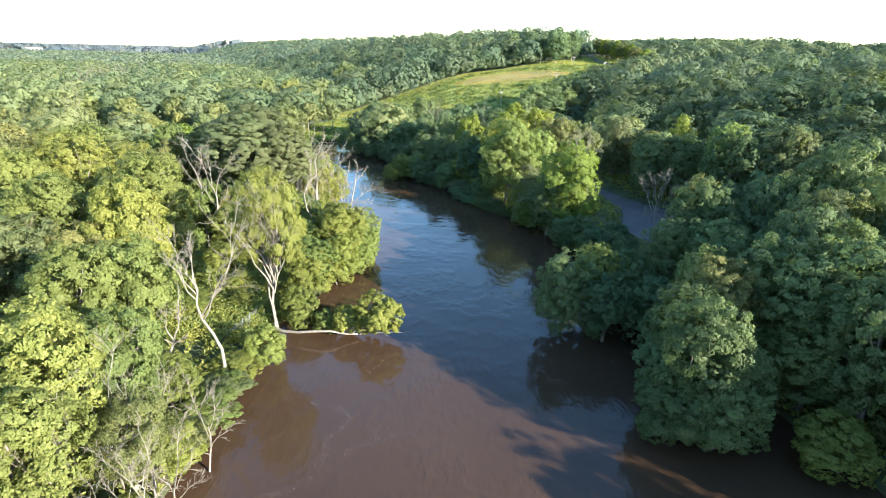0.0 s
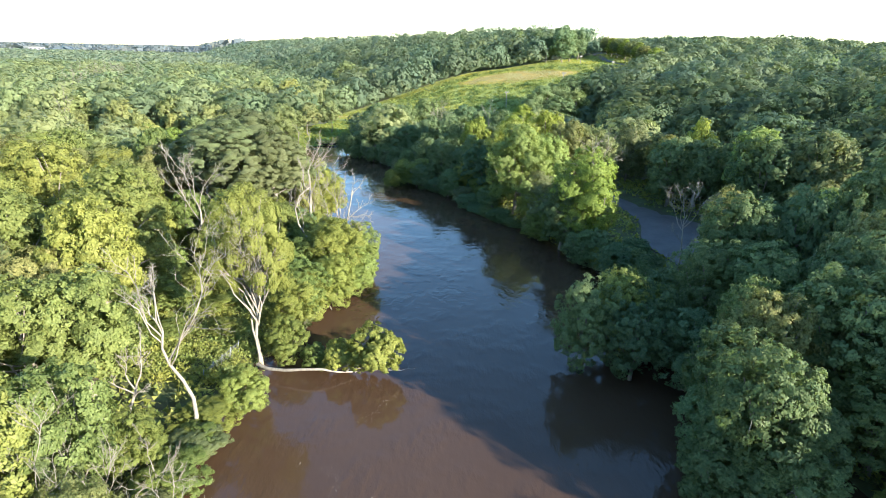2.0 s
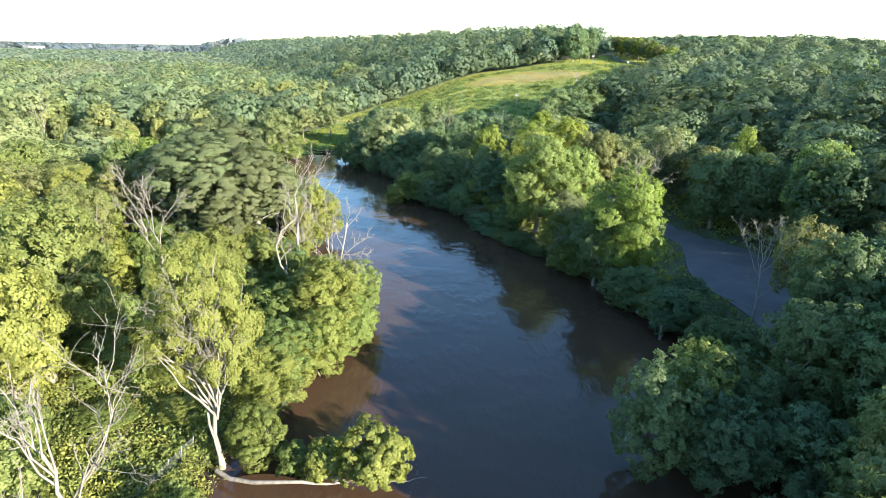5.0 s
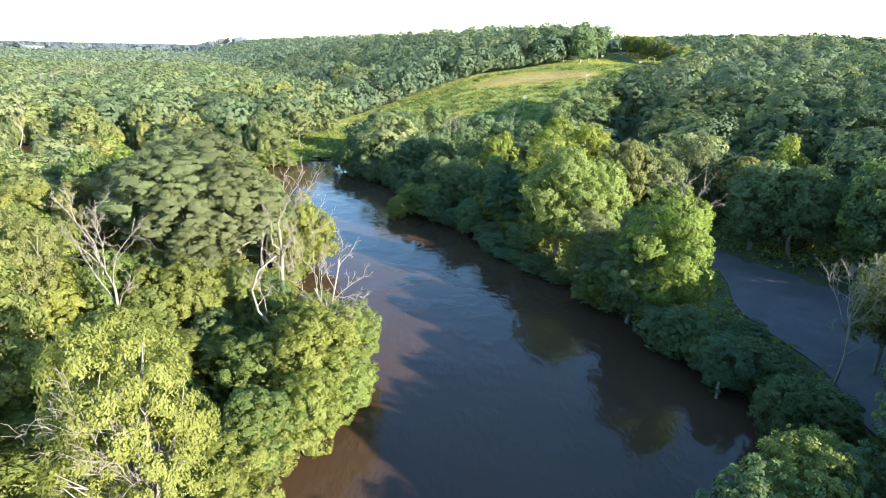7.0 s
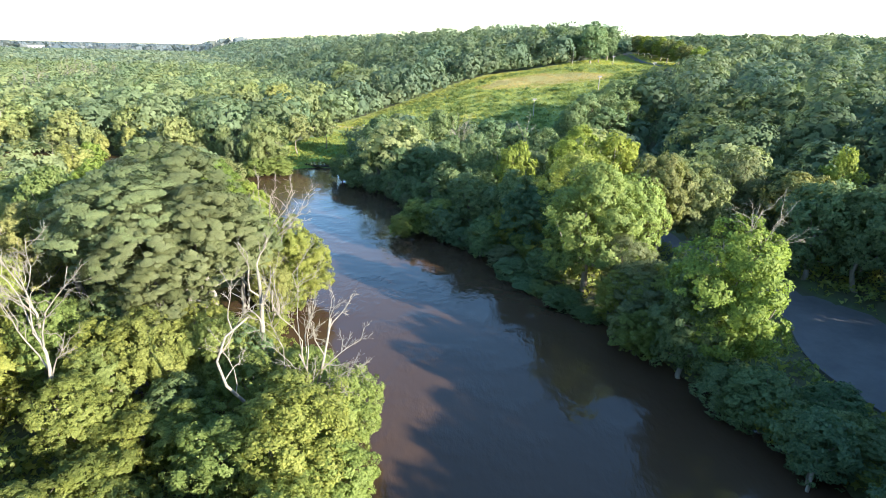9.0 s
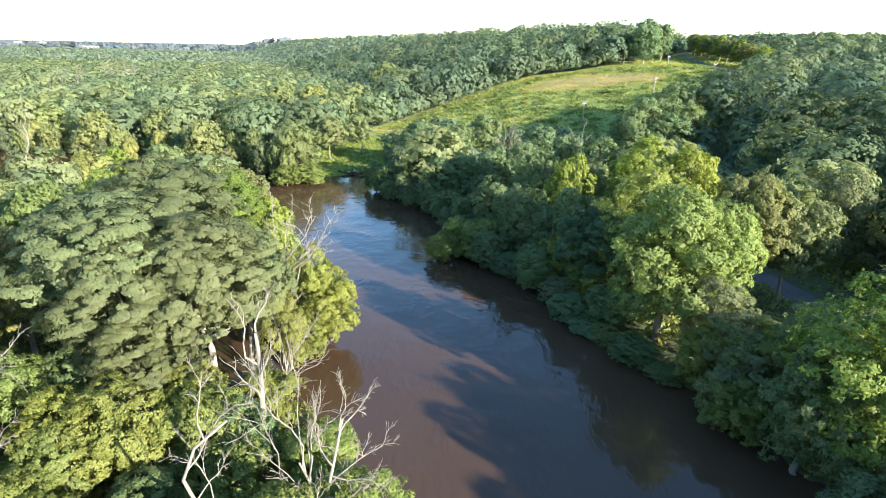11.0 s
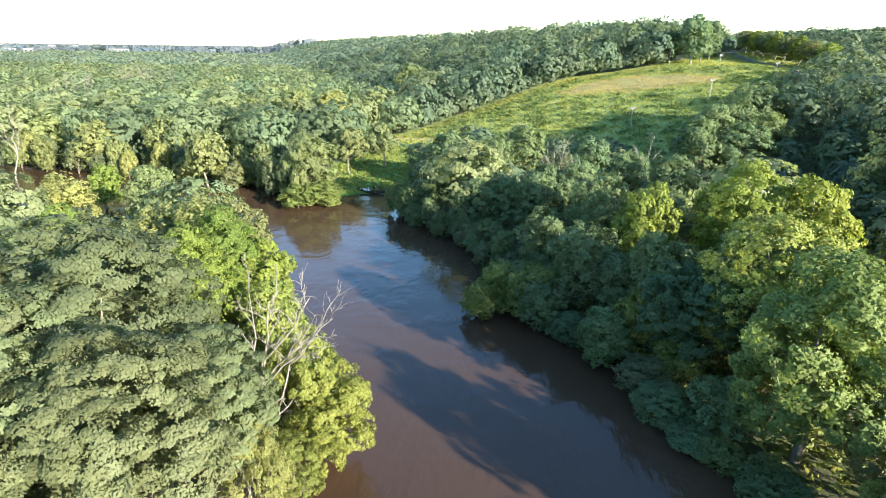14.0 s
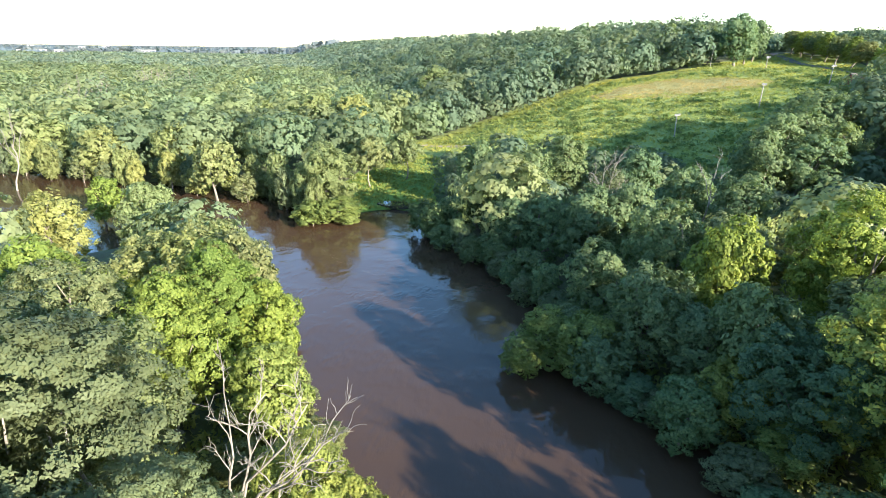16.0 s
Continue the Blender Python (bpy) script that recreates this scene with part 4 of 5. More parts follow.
dead_tree((-15.7, 35, 0.3), (-16.7, 35, 9.2), 0.2, [(0.98, (-18.3, 34.8, 12.2)), (1.0, (-17.3, 35.4, 13.2)), (0.7, (-13.8, 35.2, 11.6)), (0.72, (-13.2, 34.8, 15.1)), (0.95, (-18.9, 35.4, 13.6)), (0.97, (-16.4, 34.6, 14.4)), (0.74, (-12.7, 35.3, 13.8)), (0.9, (-19.2, 34.6, 11.6))], 21)
dead_tree((-19.6, 34.2, 0.8), (-18.7, 34.2, 5.4), 0.2, [(1.0, (-17.6, 34.2, 8.0)), (1.0, (-18.1, 34.6, 9.4)), (0.85, (-20.8, 33.8, 5.9)), (0.8, (-17.4, 33.6, 5.6)), (0.9, (-19.7, 34.4, 7.4))], 22, "broken pale snag with short twisted branches")
dead_tree((-17.9, 24.4, 0.6), (-18.4, 24.6, 6.5), 0.15, [(0.7, (-20.0, 24.8, 8.8)), (0.9, (-18.6, 25.4, 10.2)), (0.8, (-16.8, 24.6, 8.6)), (0.5, (-16.4, 23.4, 6.0))], 23)
dead_tree((-14.4, 46.0, 0.5), (-14.4, 45.6, 8.0), 0.13, [(0.95, (-16.0, 43.6, 12.4)), (0.98, (-15.2, 43.0, 14.0)), (1.0, (-13.8, 42.6, 14.2)), (0.95, (-12.5, 42.8, 13.0)), (0.92, (-12.1, 43.4, 11.4)), (0.97, (-13.4, 42.2, 12.2)), (0.98, (-15.2, 42.8, 11.4))], 95, "pale leafless stem forking in front of a yellow-green tree")
dead_tree((-14.6, 21.6, 0.6), (-14.9, 21.4, 4.0), 0.12, [(0.8, (-16.4, 21.8, 6.4)), (0.9, (-14.6, 21.9, 6.6)), (0.7, (-12.9, 21.5, 5.0)), (0.5, (-13.2, 20.7, 3.6))], 24, "grey leafless shrub overhanging the water")
dead_tree((-15.4, 28.0, 0.6), (-14.9, 28.4, 3.2), 0.1, [(0.8, (-13.4, 28.8, 4.2)), (0.9, (-15.6, 28.8, 5.2)), (0.6, (-12.6, 28.0, 2.6))], 25, "grey leafless shrub overhanging the water")
for k, (x, y, tall) in enumerate([(-16.6, 21.5, 10.6), (-15.0, 23.4, 9.4), (-13.4, 17.8, 8.4), (-12.3, 19.8, 6.2), (-12.4, 24.6, 6.4), (-17.6, 18.0, 10.4), (-12.7, 15.8, 7.0)]):
    dead_tree((x, y, 0.5), (x + 0.2, y + 0.3, tall * 0.55), 0.1, [(0.7, (x - 1.5, y + 0.2, tall * 0.86)), (0.9, (x + 0.5, y + 0.8, tall)), (0.8, (x + 1.6, y - 0.2, tall * 0.8)), (0.55, (x + 1.8, y + 0.6, tall * 0.55)), (0.5, (x - 1.3, y - 0.6, tall * 0.62))], 70 + k, "grey leafless shrub with fine tangled twigs at the bank")
dead_tree((-14.5, 70.5, 0.8), (-14.0, 66.2, 12.5), 0.15, [(0.5, (-16.0, 66.5, 10.5)), (0.75, (-13.0, 66.6, 13.2)), (0.9, (-14.6, 65.8, 15.2)), (0.6, (-15.2, 67.6, 9.0))], 26)
dead_tree((-12.3, 68.0, 0.8), (-11.6, 68.0, 9.0), 0.15, [(0.6, (-13.6, 68.2, 12.0)), (0.9, (-11.8, 68.4, 14.6)), (0.8, (-10.2, 67.6, 13.0)), (0.95, (-12.8, 67.4, 13.8)), (0.7, (-13.8, 67.0, 10.2)), (0.5, (-10.4, 67.2, 8.4)), (0.85, (-10.8, 69.0, 11.4))], 27)
dead_tree((-11.0, 68.8, 0.6), (-9.4, 68.2, 11.6), 0.17, [(0.5, (-8.2, 68.0, 8.0)), (0.7, (-7.6, 68.8, 9.8)), (0.9, (-9.0, 67.6, 13.2)), (0.6, (-8.2, 66.6, 7.2)), (0.4, (-8.6, 69.6, 6.2)), (0.8, (-10.6, 67.6, 11.8)), (0.75, (-7.4, 67.4, 8.4)), (0.95, (-8.2, 68.9, 12.4))], 28)
dead_tree((-16.4, 75.6, 0.6), (-16.6, 75.0, 12.0), 0.3, [(0.8, (-18.0, 75.2, 13.6)), (0.95, (-16.2, 75.6, 14.8)), (0.7, (-15.2, 74.4, 12.0)), (0.6, (-17.8, 74.2, 10.0))], 29, "thick broken dead trunk with splintered top", 1)
dead_tree((-24.0, 92.0, -0.2), (-22.8, 93.6, 8.4), 0.26, [(0.9, (-17.8, 94.0, 12.2)), (0.95, (-19.3, 94.2, 13.4)), (0.98, (-21.0, 93.8, 14.0)), (0.9, (-23.2, 94.0, 13.8)), (0.8, (-19.8, 93.6, 9.8)), (0.65, (-20.6, 94.4, 6.4)), (0.92, (-18.4, 93.5, 11.2))], 30)
dead_tree((-28.6, 67.9, 1.0), (-28.9, 67.7, 9.6), 0.22, [(0.9, (-31.5, 67.7, 15.4)), (0.95, (-29.6, 67.9, 14.2)), (0.9, (-25.9, 67.7, 14.8)), (0.7, (-31.6, 68.4, 11.8)), (0.6, (-26.6, 67.2, 10.4))], 31)
dead_tree((-33.4, 72.0, 1.0), (-33.2, 72.4, 10.0), 0.2, [(0.9, (-34.6, 72.8, 14.8)), (0.95, (-32.0, 72.2, 15.0)), (0.7, (-35.6, 71.8, 12.2))], 32)

dead_tree((30.2, 64.7, 0.8), (30.0, 64.4, 10.0), 0.13, [(0.8, (27.8, 64.6, 12.8)), (0.85, (28.8, 64.0, 13.6)), (0.92, (29.6, 64.8, 13.2)), (0.98, (30.6, 64.2, 13.8)), (0.9, (31.4, 64.8, 13.4)), (0.85, (32.4, 64.2, 13.0)), (0.6, (28.4, 63.8, 9.4)), (0.55, (31.8, 64.0, 8.2)), (0.4, (28.8, 64.4, 5.6))], 34, "slim grey dead tree beside the gravel lot")
dead_tree((23.2, 81.0, 0.8), (22.9, 80.8, 11.5), 0.18, [(0.9, (20.2, 80.4, 14.0)), (0.95, (21.8, 80.4, 16.0)), (0.95, (23.0, 80.6, 16.6)), (0.95, (24.4, 80.2, 16.0)), (0.9, (25.8, 80.4, 14.6)), (0.7, (19.4, 80.2, 12.0))], 35)
dead_tree((10.8, 150.4, 2.5), (10.9, 150.4, 11.5), 0.22, [(0.9, (9.0, 150.4, 15.0)), (0.95, (11.6, 150.6, 16.4)), (0.85, (12.8, 150.2, 14.4))], 36, "bare dead tree in front of the meadow", 1)
dead_tree((-2.2, 151.0, 1.5), (-2.4, 151.2, 9.5), 0.2, [(0.9, (-4.0, 151.0, 13.2)), (0.95, (-1.0, 150.8, 14.4)), (0.7, (0.0, 151.4, 11.0)), (0.8, (-2.6, 150.2, 13.8))], 37)
dead_tree((16.6, 96.4, 0.6), (14.4, 94.6, 2.2), 0.08, [(0.8, (12.6, 93.8, 2.0)), (0.95, (13.2, 92.8, 2.8))], 38, "grey leafless shrub overhanging the water", 1)
for k, (x, y) in enumerate([(-186, 306), (-178, 300), (-194, 312), (-170, 310), (-188, 322), (-167, 289), (-150, 236), (-158, 244), (-115, 169), (-147, 222)]):
    z = float(ground((x, y))[0])
    dead_tree((x, y, z), (x + 0.4, y, z + 11), 0.24, [(0.8, (x - 2.6, y, z + 16)), (0.95, (x + 0.6, y + 1, z + 18)), (0.9, (x + 2.8, y - 1, z + 15.5)), (0.7, (x - 3.2, y - 1, z + 13.5)), (0.75, (x + 3.2, y + 1, z + 14))], 50 + k, "pale bare dead tree in the valley woods", 1, "dead trees of the valley")

# fallen trunk with a leafy head lying in the water
log = new("fallen_tree")
tagged(log, "fallen pale tree trunk lying in the river with a leafy head", "fallen tree")
v, f = [], []
tube(bent((-14.2, 45.0, 0.7), (-5.4, 44.7, 0.45), np.random.default_rng(3), 0.03, 7), np.linspace(0.17, 0.07, 8), 9, v, f)
part("trunk", v, f, DEADWOOD, log)
r_ = np.random.default_rng(4)
for a, e in (((-8.0, 44.8, 0.5), (-5.6, 46.4, 1.9)), ((-7.2, 44.8, 0.5), (-4.4, 43.6, 1.5)), ((-6.0, 44.7, 0.5), (-2.6, 44.4, 2.6)), ((-5.2, 44.7, 0.4), (-0.9, 44.8, 0.7))):
    v, f = [], []
    twigs(a, e, 0.07, r_, 1, v, f)
    part("branch", v, f, DEADWOOD, log)
head_mesh, _ = crown_mesh("crown", "bush", np.random.default_rng(8), 0, None, 4.9, 2.5)
head_ob = new("crown", head_mesh)
head_ob.parent = log
head_ob.location = (-3.4, 44.6, 0.05)
head_mesh2, _ = crown_mesh("crown", "bush", np.random.default_rng(9), 1, None, 2.9, 1.5)
head_ob = new("crown", head_mesh2)
head_ob.parent = log
head_ob.location = (-6.6, 45.4, 0.2)

# ---- built things ----
def plain(name, dark, light, rough=0.8, scale=3.0, metal=0.0):
    m, nt, nodes, bsdf = material(name)
    col = ramp(nt, noise_tex(nt, scale, 6.0, 0.7), ((0.3, dark), (0.7, light)))
    nt.links.new(col, bsdf.inputs["Base Color"])
    bsdf.inputs["Roughness"].default_value, bsdf.inputs["Metallic"].default_value = rough, metal
    bumped(nt, bsdf, noise_tex(nt, scale * 5, 4.0, 0.7), 0.3, 0.02)
    return m


GRAVEL = plain("wet_gravel", (0.075, 0.068, 0.064), (0.13, 0.118, 0.11), 0.75, 0.25)
DIRT = plain("track_dirt", (0.3, 0.25, 0.17), (0.42, 0.36, 0.26), 0.95, 0.6)
POLE = plain("pole_wood", (0.22, 0.19, 0.15), (0.36, 0.32, 0.26), 0.85)
LAMPGREY = plain("lamp_metal", (0.12, 0.125, 0.13), (0.2, 0.205, 0.21), 0.6)
REDWALL = plain("red_board", (0.13, 0.035, 0.03), (0.2, 0.055, 0.045), 0.8)
SHINGLE = plain("brown_shingle", (0.13, 0.1, 0.08), (0.22, 0.17, 0.14), 0.9)
WHITE = plain("white_paint", (0.68, 0.67, 0.64), (0.8, 0.79, 0.76), 0.7)
PALEROOF = plain("pale_roof", (0.26, 0.25, 0.23), (0.38, 0.36, 0.33), 0.8)
GLASS = plain("dark_window", (0.02, 0.025, 0.03), (0.05, 0.055, 0.06), 0.15)
WIRE = plain("zinc_wire", (0.16, 0.17, 0.15), (0.26, 0.27, 0.25), 0.5, 3.0, 0.3)


def box(verts, faces, x0, x1, y0, y1, z0, z1):
    b0 = len(verts)
    verts += [(x, y, z) for z in (z0, z1) for x, y in ((x0, y0), (x1, y0), (x1, y1), (x0, y1))]
    faces += [tuple(b0 + i for i in q) for q in ((0, 3, 2, 1), (4, 5, 6, 7), (0, 1, 5, 4), (1, 2, 6, 5), (2, 3, 7, 6), (3, 0, 4, 7))]


def box_part(name, mat, parent, *size, label=""):
    v, f = [], []
    box(v, f, *size)
    return part(name, v, f, mat, parent, label, False)


def slab(name, poly, z, thick, mat, label, category):
    n = len(poly)
    v = [(x, y, z) for x, y in poly] + [(x, y, z - thick) for x, y in poly]
    f = [tuple(range(n)), tuple(range(2 * n - 1, n - 1, -1))] + [(i, n + i, n + (i + 1) % n, (i + 1) % n) for i in range(n)]
    return mesh_object(name, v, f, mat, "structure", label, category)


def rounded(poly, steps=5):
    """Closed Catmull-Rom curve through a polygon's corners."""
    out, n = [], len(poly)
    for i in range(n):
        p0, p1, p2, p3 = (np.array(poly[(i + k) % n]) for k in (-1, 0, 1, 2))
        for s in range(steps):
            t = s / steps
            out.append(tuple(0.5 * (2 * p1 + (p2 - p0) * t + (2 * p0 - 5 * p1 + 4 * p2 - p3) * t * t + (3 * p1 - p0 - 3 * p2 + p3) * t ** 3)))
    return out


outline = rounded(LOT.tolist())
if sum(a[0] * b[1] - b[0] * a[1] for a, b in zip(outline, outline[1:] + outline[:1])) < 0:
    outline = outline[::-1]
slab("pavement", outline, 0.86, 0.3, GRAVEL, "damp grey-brown gravel lot behind the river trees", "gravel lot")


def light_pole(x, y, tall, tilt):
    z = float(ground((x, y))[0])
    ob = new("light_pole")
    tagged(ob, "wooden lighting pole with floodlights on the meadow", "light pole", "light poles of the meadow")
    v, f = [], []
    tube([(0, 0, -0.5), (0, 0, tall * 0.5), (0, 0, tall)], [0.17, 0.15, 0.12], 8, v, f)
    part("post", v, f, POLE, ob)
    box_part("crossarm", POLE, ob, -0.7, 0.7, -0.08, 0.08, tall - 0.45, tall - 0.25)
    for s in (-0.55, 0.0, 0.55):
        box_part("floodlight", LAMPGREY, ob, s - 0.16, s + 0.16, -0.32, -0.1, tall - 0.25, tall + 0.12)
    ob.matrix_basis = pose(x, y, z, 0, tilt, 20)


for x, y, tall, tilt in ((20.9, 228.3, 6.0, -1), (44.9, 245.6, 6.2, 2), (70.0, 268.0, 5.6, 3), (46.5, 312.0, 7.5, 2), (62.0, 300.0, 4.2, 1)):
    light_pole(x, y, tall, tilt)


def gable(verts, faces, x0, x1, y0, y1, z0, z1, over=0.4, thick=0.18):
    mid = (y0 + y1) / 2
    for lift in (0.0, thick):
        verts += [(x0 - over, y0 - over, z0 + lift), (x1 + over, y0 - over, z0 + lift), (x1 + over, mid, z1 + lift), (x0 - over, mid, z1 + lift), (x1 + over, y1 + over, z0 + lift), (x0 - over, y1 + over, z0 + lift)]
    faces += [(6, 7, 8, 9), (9, 8, 10, 11), (3, 2, 1, 0), (5, 4, 2, 3), (0, 1, 7, 6), (4, 5, 11, 10), (1, 2, 8, 7), (2, 4, 10, 8), (3, 0, 6, 9), (5, 3, 9, 11)]


def hut(name, label, category, x, y, turn, w, d, h, wall_mat, roof_mat, rows=1, group=""):
    z = float(ground((x, y))[0])
    ob = new(name)
    tagged(ob, label, category, group)
    v, f = [], []
    box(v, f, -w / 2, w / 2, -d / 2, d / 2, -0.6, h)
    v += [(-w / 2, 0, h + d * 0.28), (w / 2, 0, h + d * 0.28)]
    f += [(4, 7, 8), (5, 9, 6)]
    part("wall", v, f, wall_mat, ob, "", False)
    v, f = [], []
    gable(v, f, -w / 2, w / 2, -d / 2, d / 2, h - 0.08, h + d * 0.28 + 0.02)
    part("roof", v, f, roof_mat, ob, "", False)
    n = max(2, int(w / 3))
    for row in range(rows):
        for k in range(n):
            cx = -w / 2 + (k + 0.5) * w / n
            z0 = (row + 0.42) * h / rows
            win = box_part("window", GLASS, ob, cx - 0.5, cx + 0.5, -d / 2 - 0.05, -d / 2 + 0.02, z0, z0 + 0.42 * h / rows)
            box_part("sill", WHITE, win, cx - 0.6, cx + 0.6, -d / 2 - 0.12, -d / 2 - 0.051, z0 - 0.1, z0 - 0.01)
    ob.matrix_basis = pose(x, y, z, 0, 0, turn)
    return ob


hut("house", "small red wooden hut with a brown roof on the hill", "house", 77.5, 268.5, 15, 4.2, 3.0, 2.1, REDWALL, SHINGLE)
hut("shed", "pale-roofed shed between trees near the flooded bank", "shed", -31.6, 62.4, 30, 2.8, 2.2, 1.5, SHINGLE, PALEROOF)
hut("shed", "pale-roofed shed at the edge of the wood", "shed", -46.0, 52.5, -20, 5.0, 3.5, 2.2, PALEROOF, plain("blue_grey_roof", (0.3, 0.36, 0.45), (0.42, 0.48, 0.58), 0.6))

toilet = new("portable_toilet")
tagged(toilet, "small white cabin beside a dirt track", "portable toilet")
box_part("body", WHITE, toilet, -0.6, 0.6, -0.6, 0.6, 0, 2.1)
box_part("roof", PALEROOF, toilet, -0.68, 0.68, -0.68, 0.68, 2.1, 2.3)
box_part("door", LAMPGREY, toilet, -0.38, 0.38, -0.64, -0.6, 0.1, 1.95)
toilet.matrix_basis = pose(-50.3, 252.2, float(ground((-50.3, 252.2))[0]), 0, 0, 20)

# dirt track along the foot of the meadow
a, b = [], []
for k in range(25):
    u = k / 24
    x, y = -66 + 40 * u, 226 + 14 * math.sin(u * 2.4) - 6 * u
    a.append((x, y - 1.6, float(ground((x, y - 1.6))[0]) + 0.08))
    b.append((x, y + 1.6, float(ground((x, y + 1.6))[0]) + 0.08))
mesh_object("track", a + b, [(i, i + 1, 26 + i, 25 + i) for i in range(24)], DIRT, "structure", "pale dirt track at the foot of the meadow", "track")

# grey track down the hill's shoulder
a, b = [], []
for k in range(31):
    u = k / 30
    x, y = 80.5 + 10 * u * u - 1.6 * math.sin(u * 3.1), 352 - 62 * u
    a.append((x - 1.7, y, float(ground((x - 1.7, y))[0]) + 0.3))
    b.append((x + 1.7, y, float(ground((x + 1.7, y))[0]) + 0.3))
mesh_object("track_hill", a + b, [(i, 31 + i, 32 + i, i + 1) for i in range(30)], GRAVEL, "structure", "grey gravel track down the shoulder of the hill", "track")

# sagging wire fence by the water
fence = new("wire_fence")
tagged(fence, "sagging grey wire fence at the flooded bank", "fence")
r_ = np.random.default_rng(6)
ends = [Vector((-17.9 + 0.25 * k, 41.8 + 1.35 * k, 0.2)) for k in range(5)]
for p in ends:
    v, f = [], []
    tube([p - Vector((0, 0, 0.6)), p + Vector((0.1, 0, 0.9)), p + Vector((0.22, 0.05, 1.7))], [0.04, 0.04, 0.035], 6, v, f)
    part("post", v, f, WIRE, fence)
for p, q in zip(ends, ends[1:]):
    v, f = [], []
    for k in range(11):
        h = 0.1 + 1.5 * k / 10
        tube([p + Vector((0.13 * h, 0, h)), (p + q) / 2 + Vector((0.13 * h + 0.06, 0, h - 0.08)), q + Vector((0.13 * h, 0, h))], [0.009] * 3, 3, v, f)
    for k in range(14):
        m_ = p.lerp(q, k / 13)
        tube([m_ + Vector((0, 0, 0.1)), m_ + Vector((0.2, 0, 1.55))], [0.008] * 2, 3, v, f)
    part("wire_mesh", v, f, WIRE, fence)

# mooring pole laid over the flooded hollow, and an old post on the far bank
v, f = [], []
tube([(-23.6, 68.5, 1.2), (-21.2, 69.5, 1.15), (-18.8, 70.6, 1.2)], [0.05, 0.05, 0.04], 6, v, f)
ob = new("rail_pole")
tagged(ob, "thin pale pole spanning a flooded hollow", "pole")
part("pole", v, f, DEADWOOD, ob)
v, f = [], []
tube([(23.2, 67.8, -1.0), (23.2, 67.8, 0.9), (23.15, 67.8, 2.1)], [0.14, 0.13, 0.12], 8, v, f)
ob = new("wooden_post")
tagged(ob, "weathered wooden post standing at the bank", "post")
part("post", v, f, POLE, ob)


# far town
TOWNWALL = plain("weathered_concrete", (0.17, 0.17, 0.18), (0.24, 0.24, 0.25), 0.85, 0.05)


def block(x, y, w, d, h, turn):
    h = h * 0.6
    z = float(ground((x, y))[0])
    ob = new("building")
    tagged(ob, "distant pale flat-roofed building among the valley woods", "building", "distant buildings")
    box_part("wall", TOWNWALL, ob, -w / 2, w / 2, -d / 2, d / 2, -1, h)
    box_part("roof", PALEROOF, ob, -w / 2 - 0.5, w / 2 + 0.5, -d / 2 - 0.5, d / 2 + 0.5, h, h + 0.6)
    n = max(2, int(w / 8))
    for k in range(n):
        cx = -w / 2 + (k + 0.5) * w / n
        box_part("window", GLASS, ob, cx - 2, cx + 2, -d / 2 - 0.15, -d / 2 + 0.1, h * 0.55, h * 0.8)
    ob.matrix_basis = pose(x, y, z, 0, 0, turn)


for row in TOWN:
    block(*row)
mast = new("radio_mast")
tagged(mast, "distant lattice radio mast above the valley woods", "mast")
for dx, dy in ((-1.5, -1.5), (1.5, -1.5), (0, 1.6)):
    v, f = [], []
    tube([(dx, dy, -1), (dx * 0.6, dy * 0.6, 25), (dx * 0.2, dy * 0.2, 48)], [0.35, 0.3, 0.2], 4, v, f)
    part("leg", v, f, LAMPGREY, mast)
v, f = [], []
for k in range(14):
    s0, s1 = 1 - 0.8 * k / 14, 1 - 0.8 * (k + 1) / 14
    tube([(-1.5 * s0, -1.5 * s0, k * 3.4), (1.5 * s1, -1.5 * s1, k * 3.4 + 3.4)], [0.15, 0.15], 3, v, f)
    tube([(1.5 * s0, -1.5 * s0, k * 3.4), (0, 1.6 * s1, k * 3.4 + 3.4)], [0.15, 0.15], 3, v, f)
part("bracing", v, f, LAMPGREY, mast)
mast.matrix_basis = pose(-1150, 1640, float(ground((-1150, 1640))[0]))

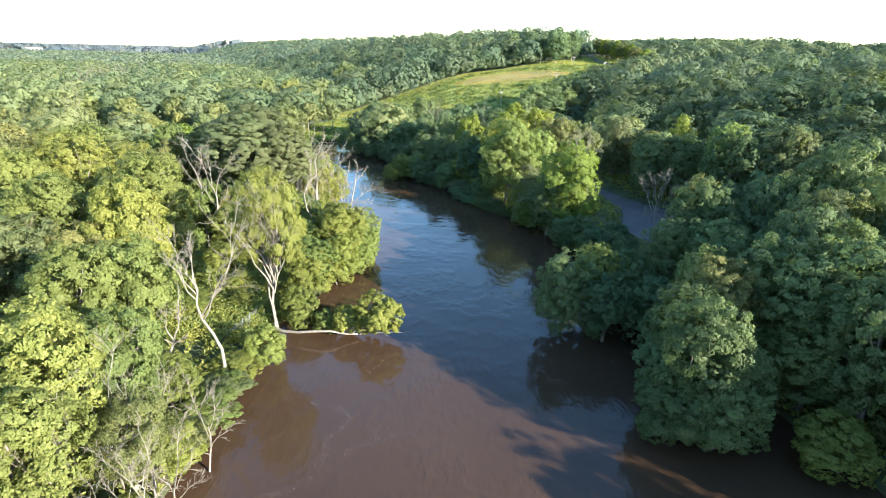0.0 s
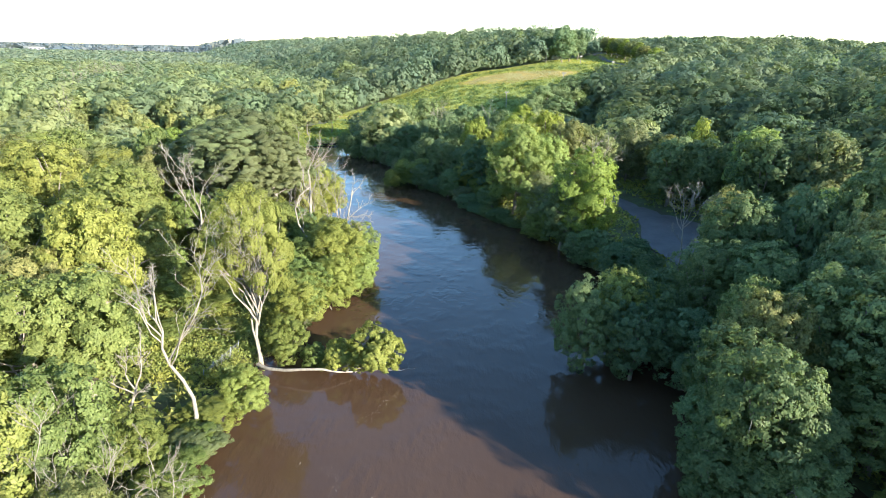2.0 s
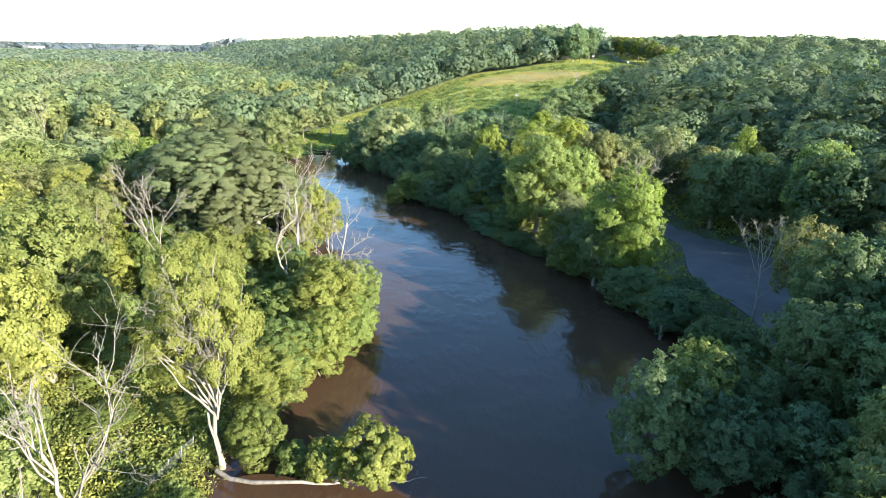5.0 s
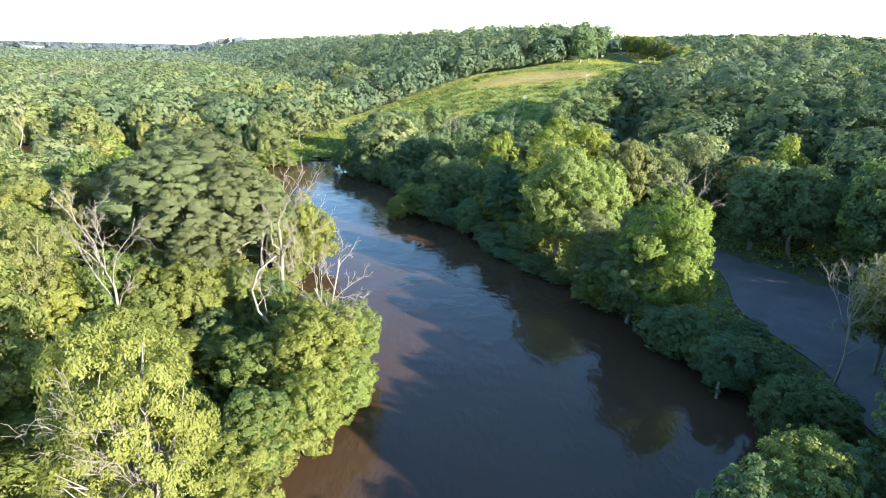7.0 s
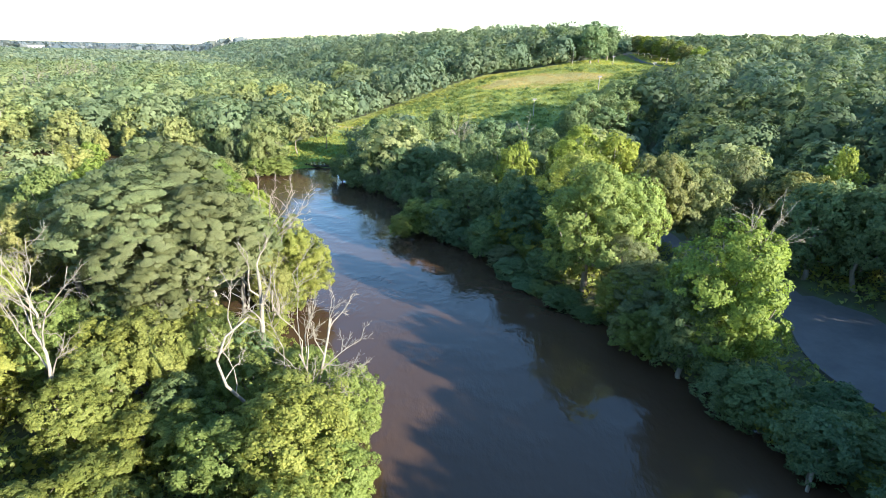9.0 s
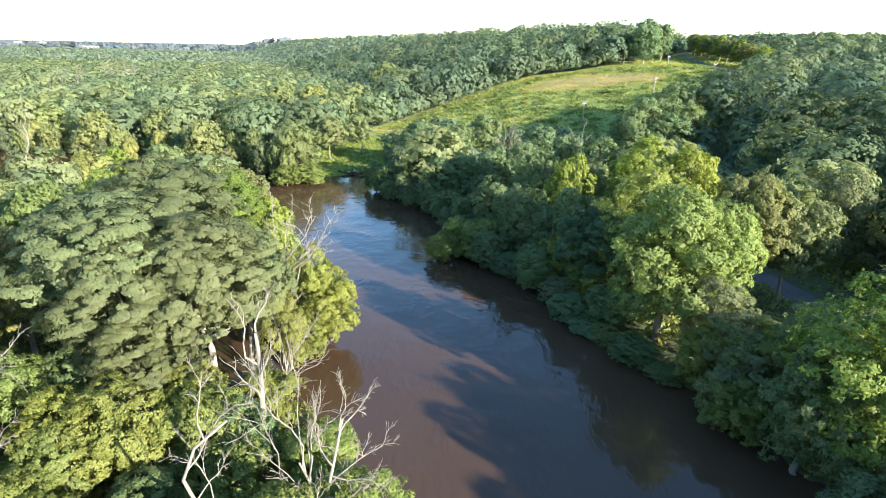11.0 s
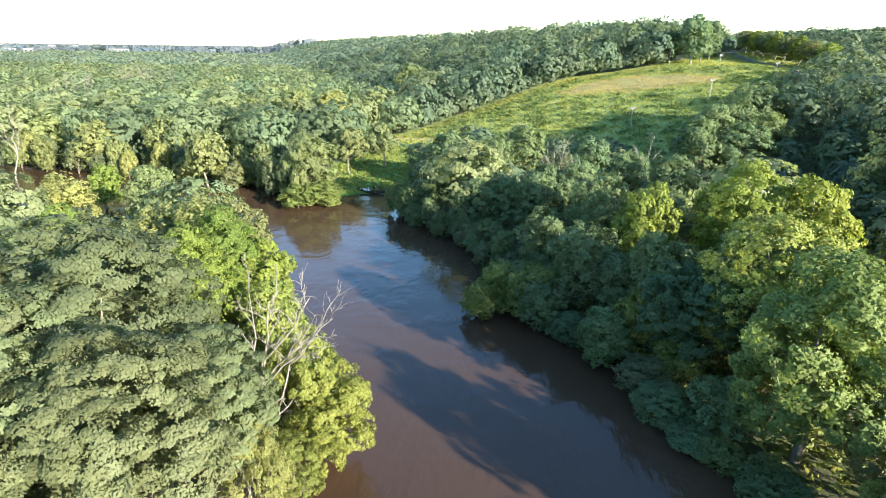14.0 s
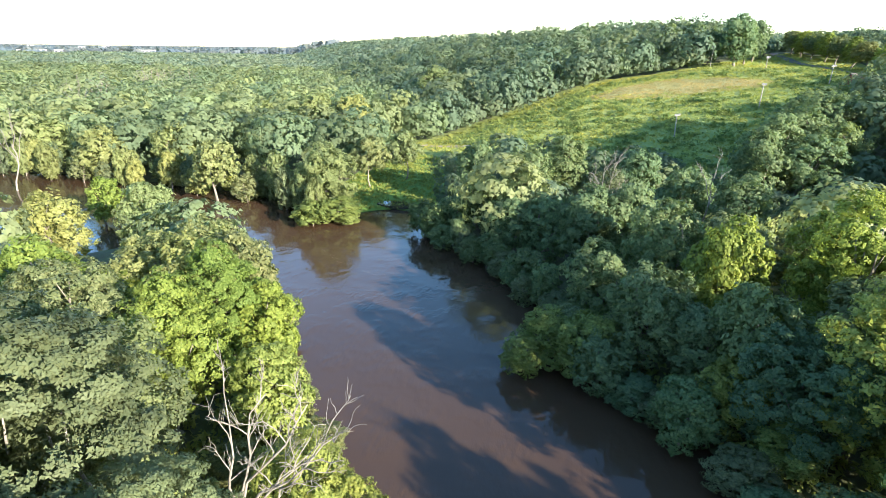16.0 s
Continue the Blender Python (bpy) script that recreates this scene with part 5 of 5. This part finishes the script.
# ---- foam on the river ----
m, nt, nodes, bsdf = material("river_foam")
bsdf.inputs["Base Color"].default_value = (0.3, 0.26, 0.215, 1)
bsdf.inputs["Roughness"].default_value = 0.8
FOAM_LINES = [[(-7.4, 33.2), (-4.8, 32.3), (-3.7, 31.2), (-5.2, 27.7), (-4.7, 25.8), (-6.1, 23.3), (-8.4, 22.3)],
              [(-5.0, 26.8), (-3.7, 26.8), (-1.6, 28.2), (-1.4, 31.4)], [(-1.6, 28.2), (0.6, 29.7)], [(-3.6, 37.6), (-3.0, 38.6), (-1.2, 41.9), (-0.5, 46.7)],
              [(-42.0, 149.2), (-39.0, 146.2), (-34.2, 142.1), (-30.1, 141.5), (-24.6, 137.9)], [(-21.0, 127.8), (-16.4, 125.6)]]
r_ = np.random.default_rng(12)
v, f = [], []
for line in FOAM_LINES:
    for p, q in zip(line, line[1:]):
        p, q = np.array(p), np.array(q)
        for k in range(int(np.linalg.norm(q - p) * (16 if p[1] < 100 else 7))):
            c = p + (q - p) * r_.random() + r_.normal(size=2) * (0.22 if r_.random() < 0.75 else 0.6)
            s = r_.uniform(0.006, 0.015) if r_.random() < 0.88 else r_.uniform(0.015, 0.032)
            n0 = len(v)
            v += [(c[0] + s * math.cos(a) * r_.uniform(0.6, 1.4), c[1] + s * math.sin(a) * r_.uniform(0.6, 1.4), 0.004) for a in (0, 1.05, 2.1, 3.14, 4.2, 5.24)] + [(c[0], c[1], 0.03)]
            f += [(n0 + i, n0 + (i + 1) % 6, n0 + 6) for i in range(6)]
ob = mesh_object("foam", v, f, m, "stuff", "drifting pale foam flecks on the brown water", "foam")

# still water standing on the grass at the bend
m, nt, nodes, bsdf = material("still_water")
bsdf.inputs["Base Color"].default_value = (0.04, 0.035, 0.025, 1)
bsdf.inputs["Roughness"].default_value = 0.03
bsdf.inputs["IOR"].default_value = 1.33
pool = rounded([(-40.5, 173.2), (-36.0, 172.4), (-33.5, 174.0), (-34.5, 176.0), (-38.0, 176.2), (-40.8, 175.0)])
slab("water_pool", pool, 0.62, 0.5, m, "shallow flood pool on the grass reflecting the sky", "water")
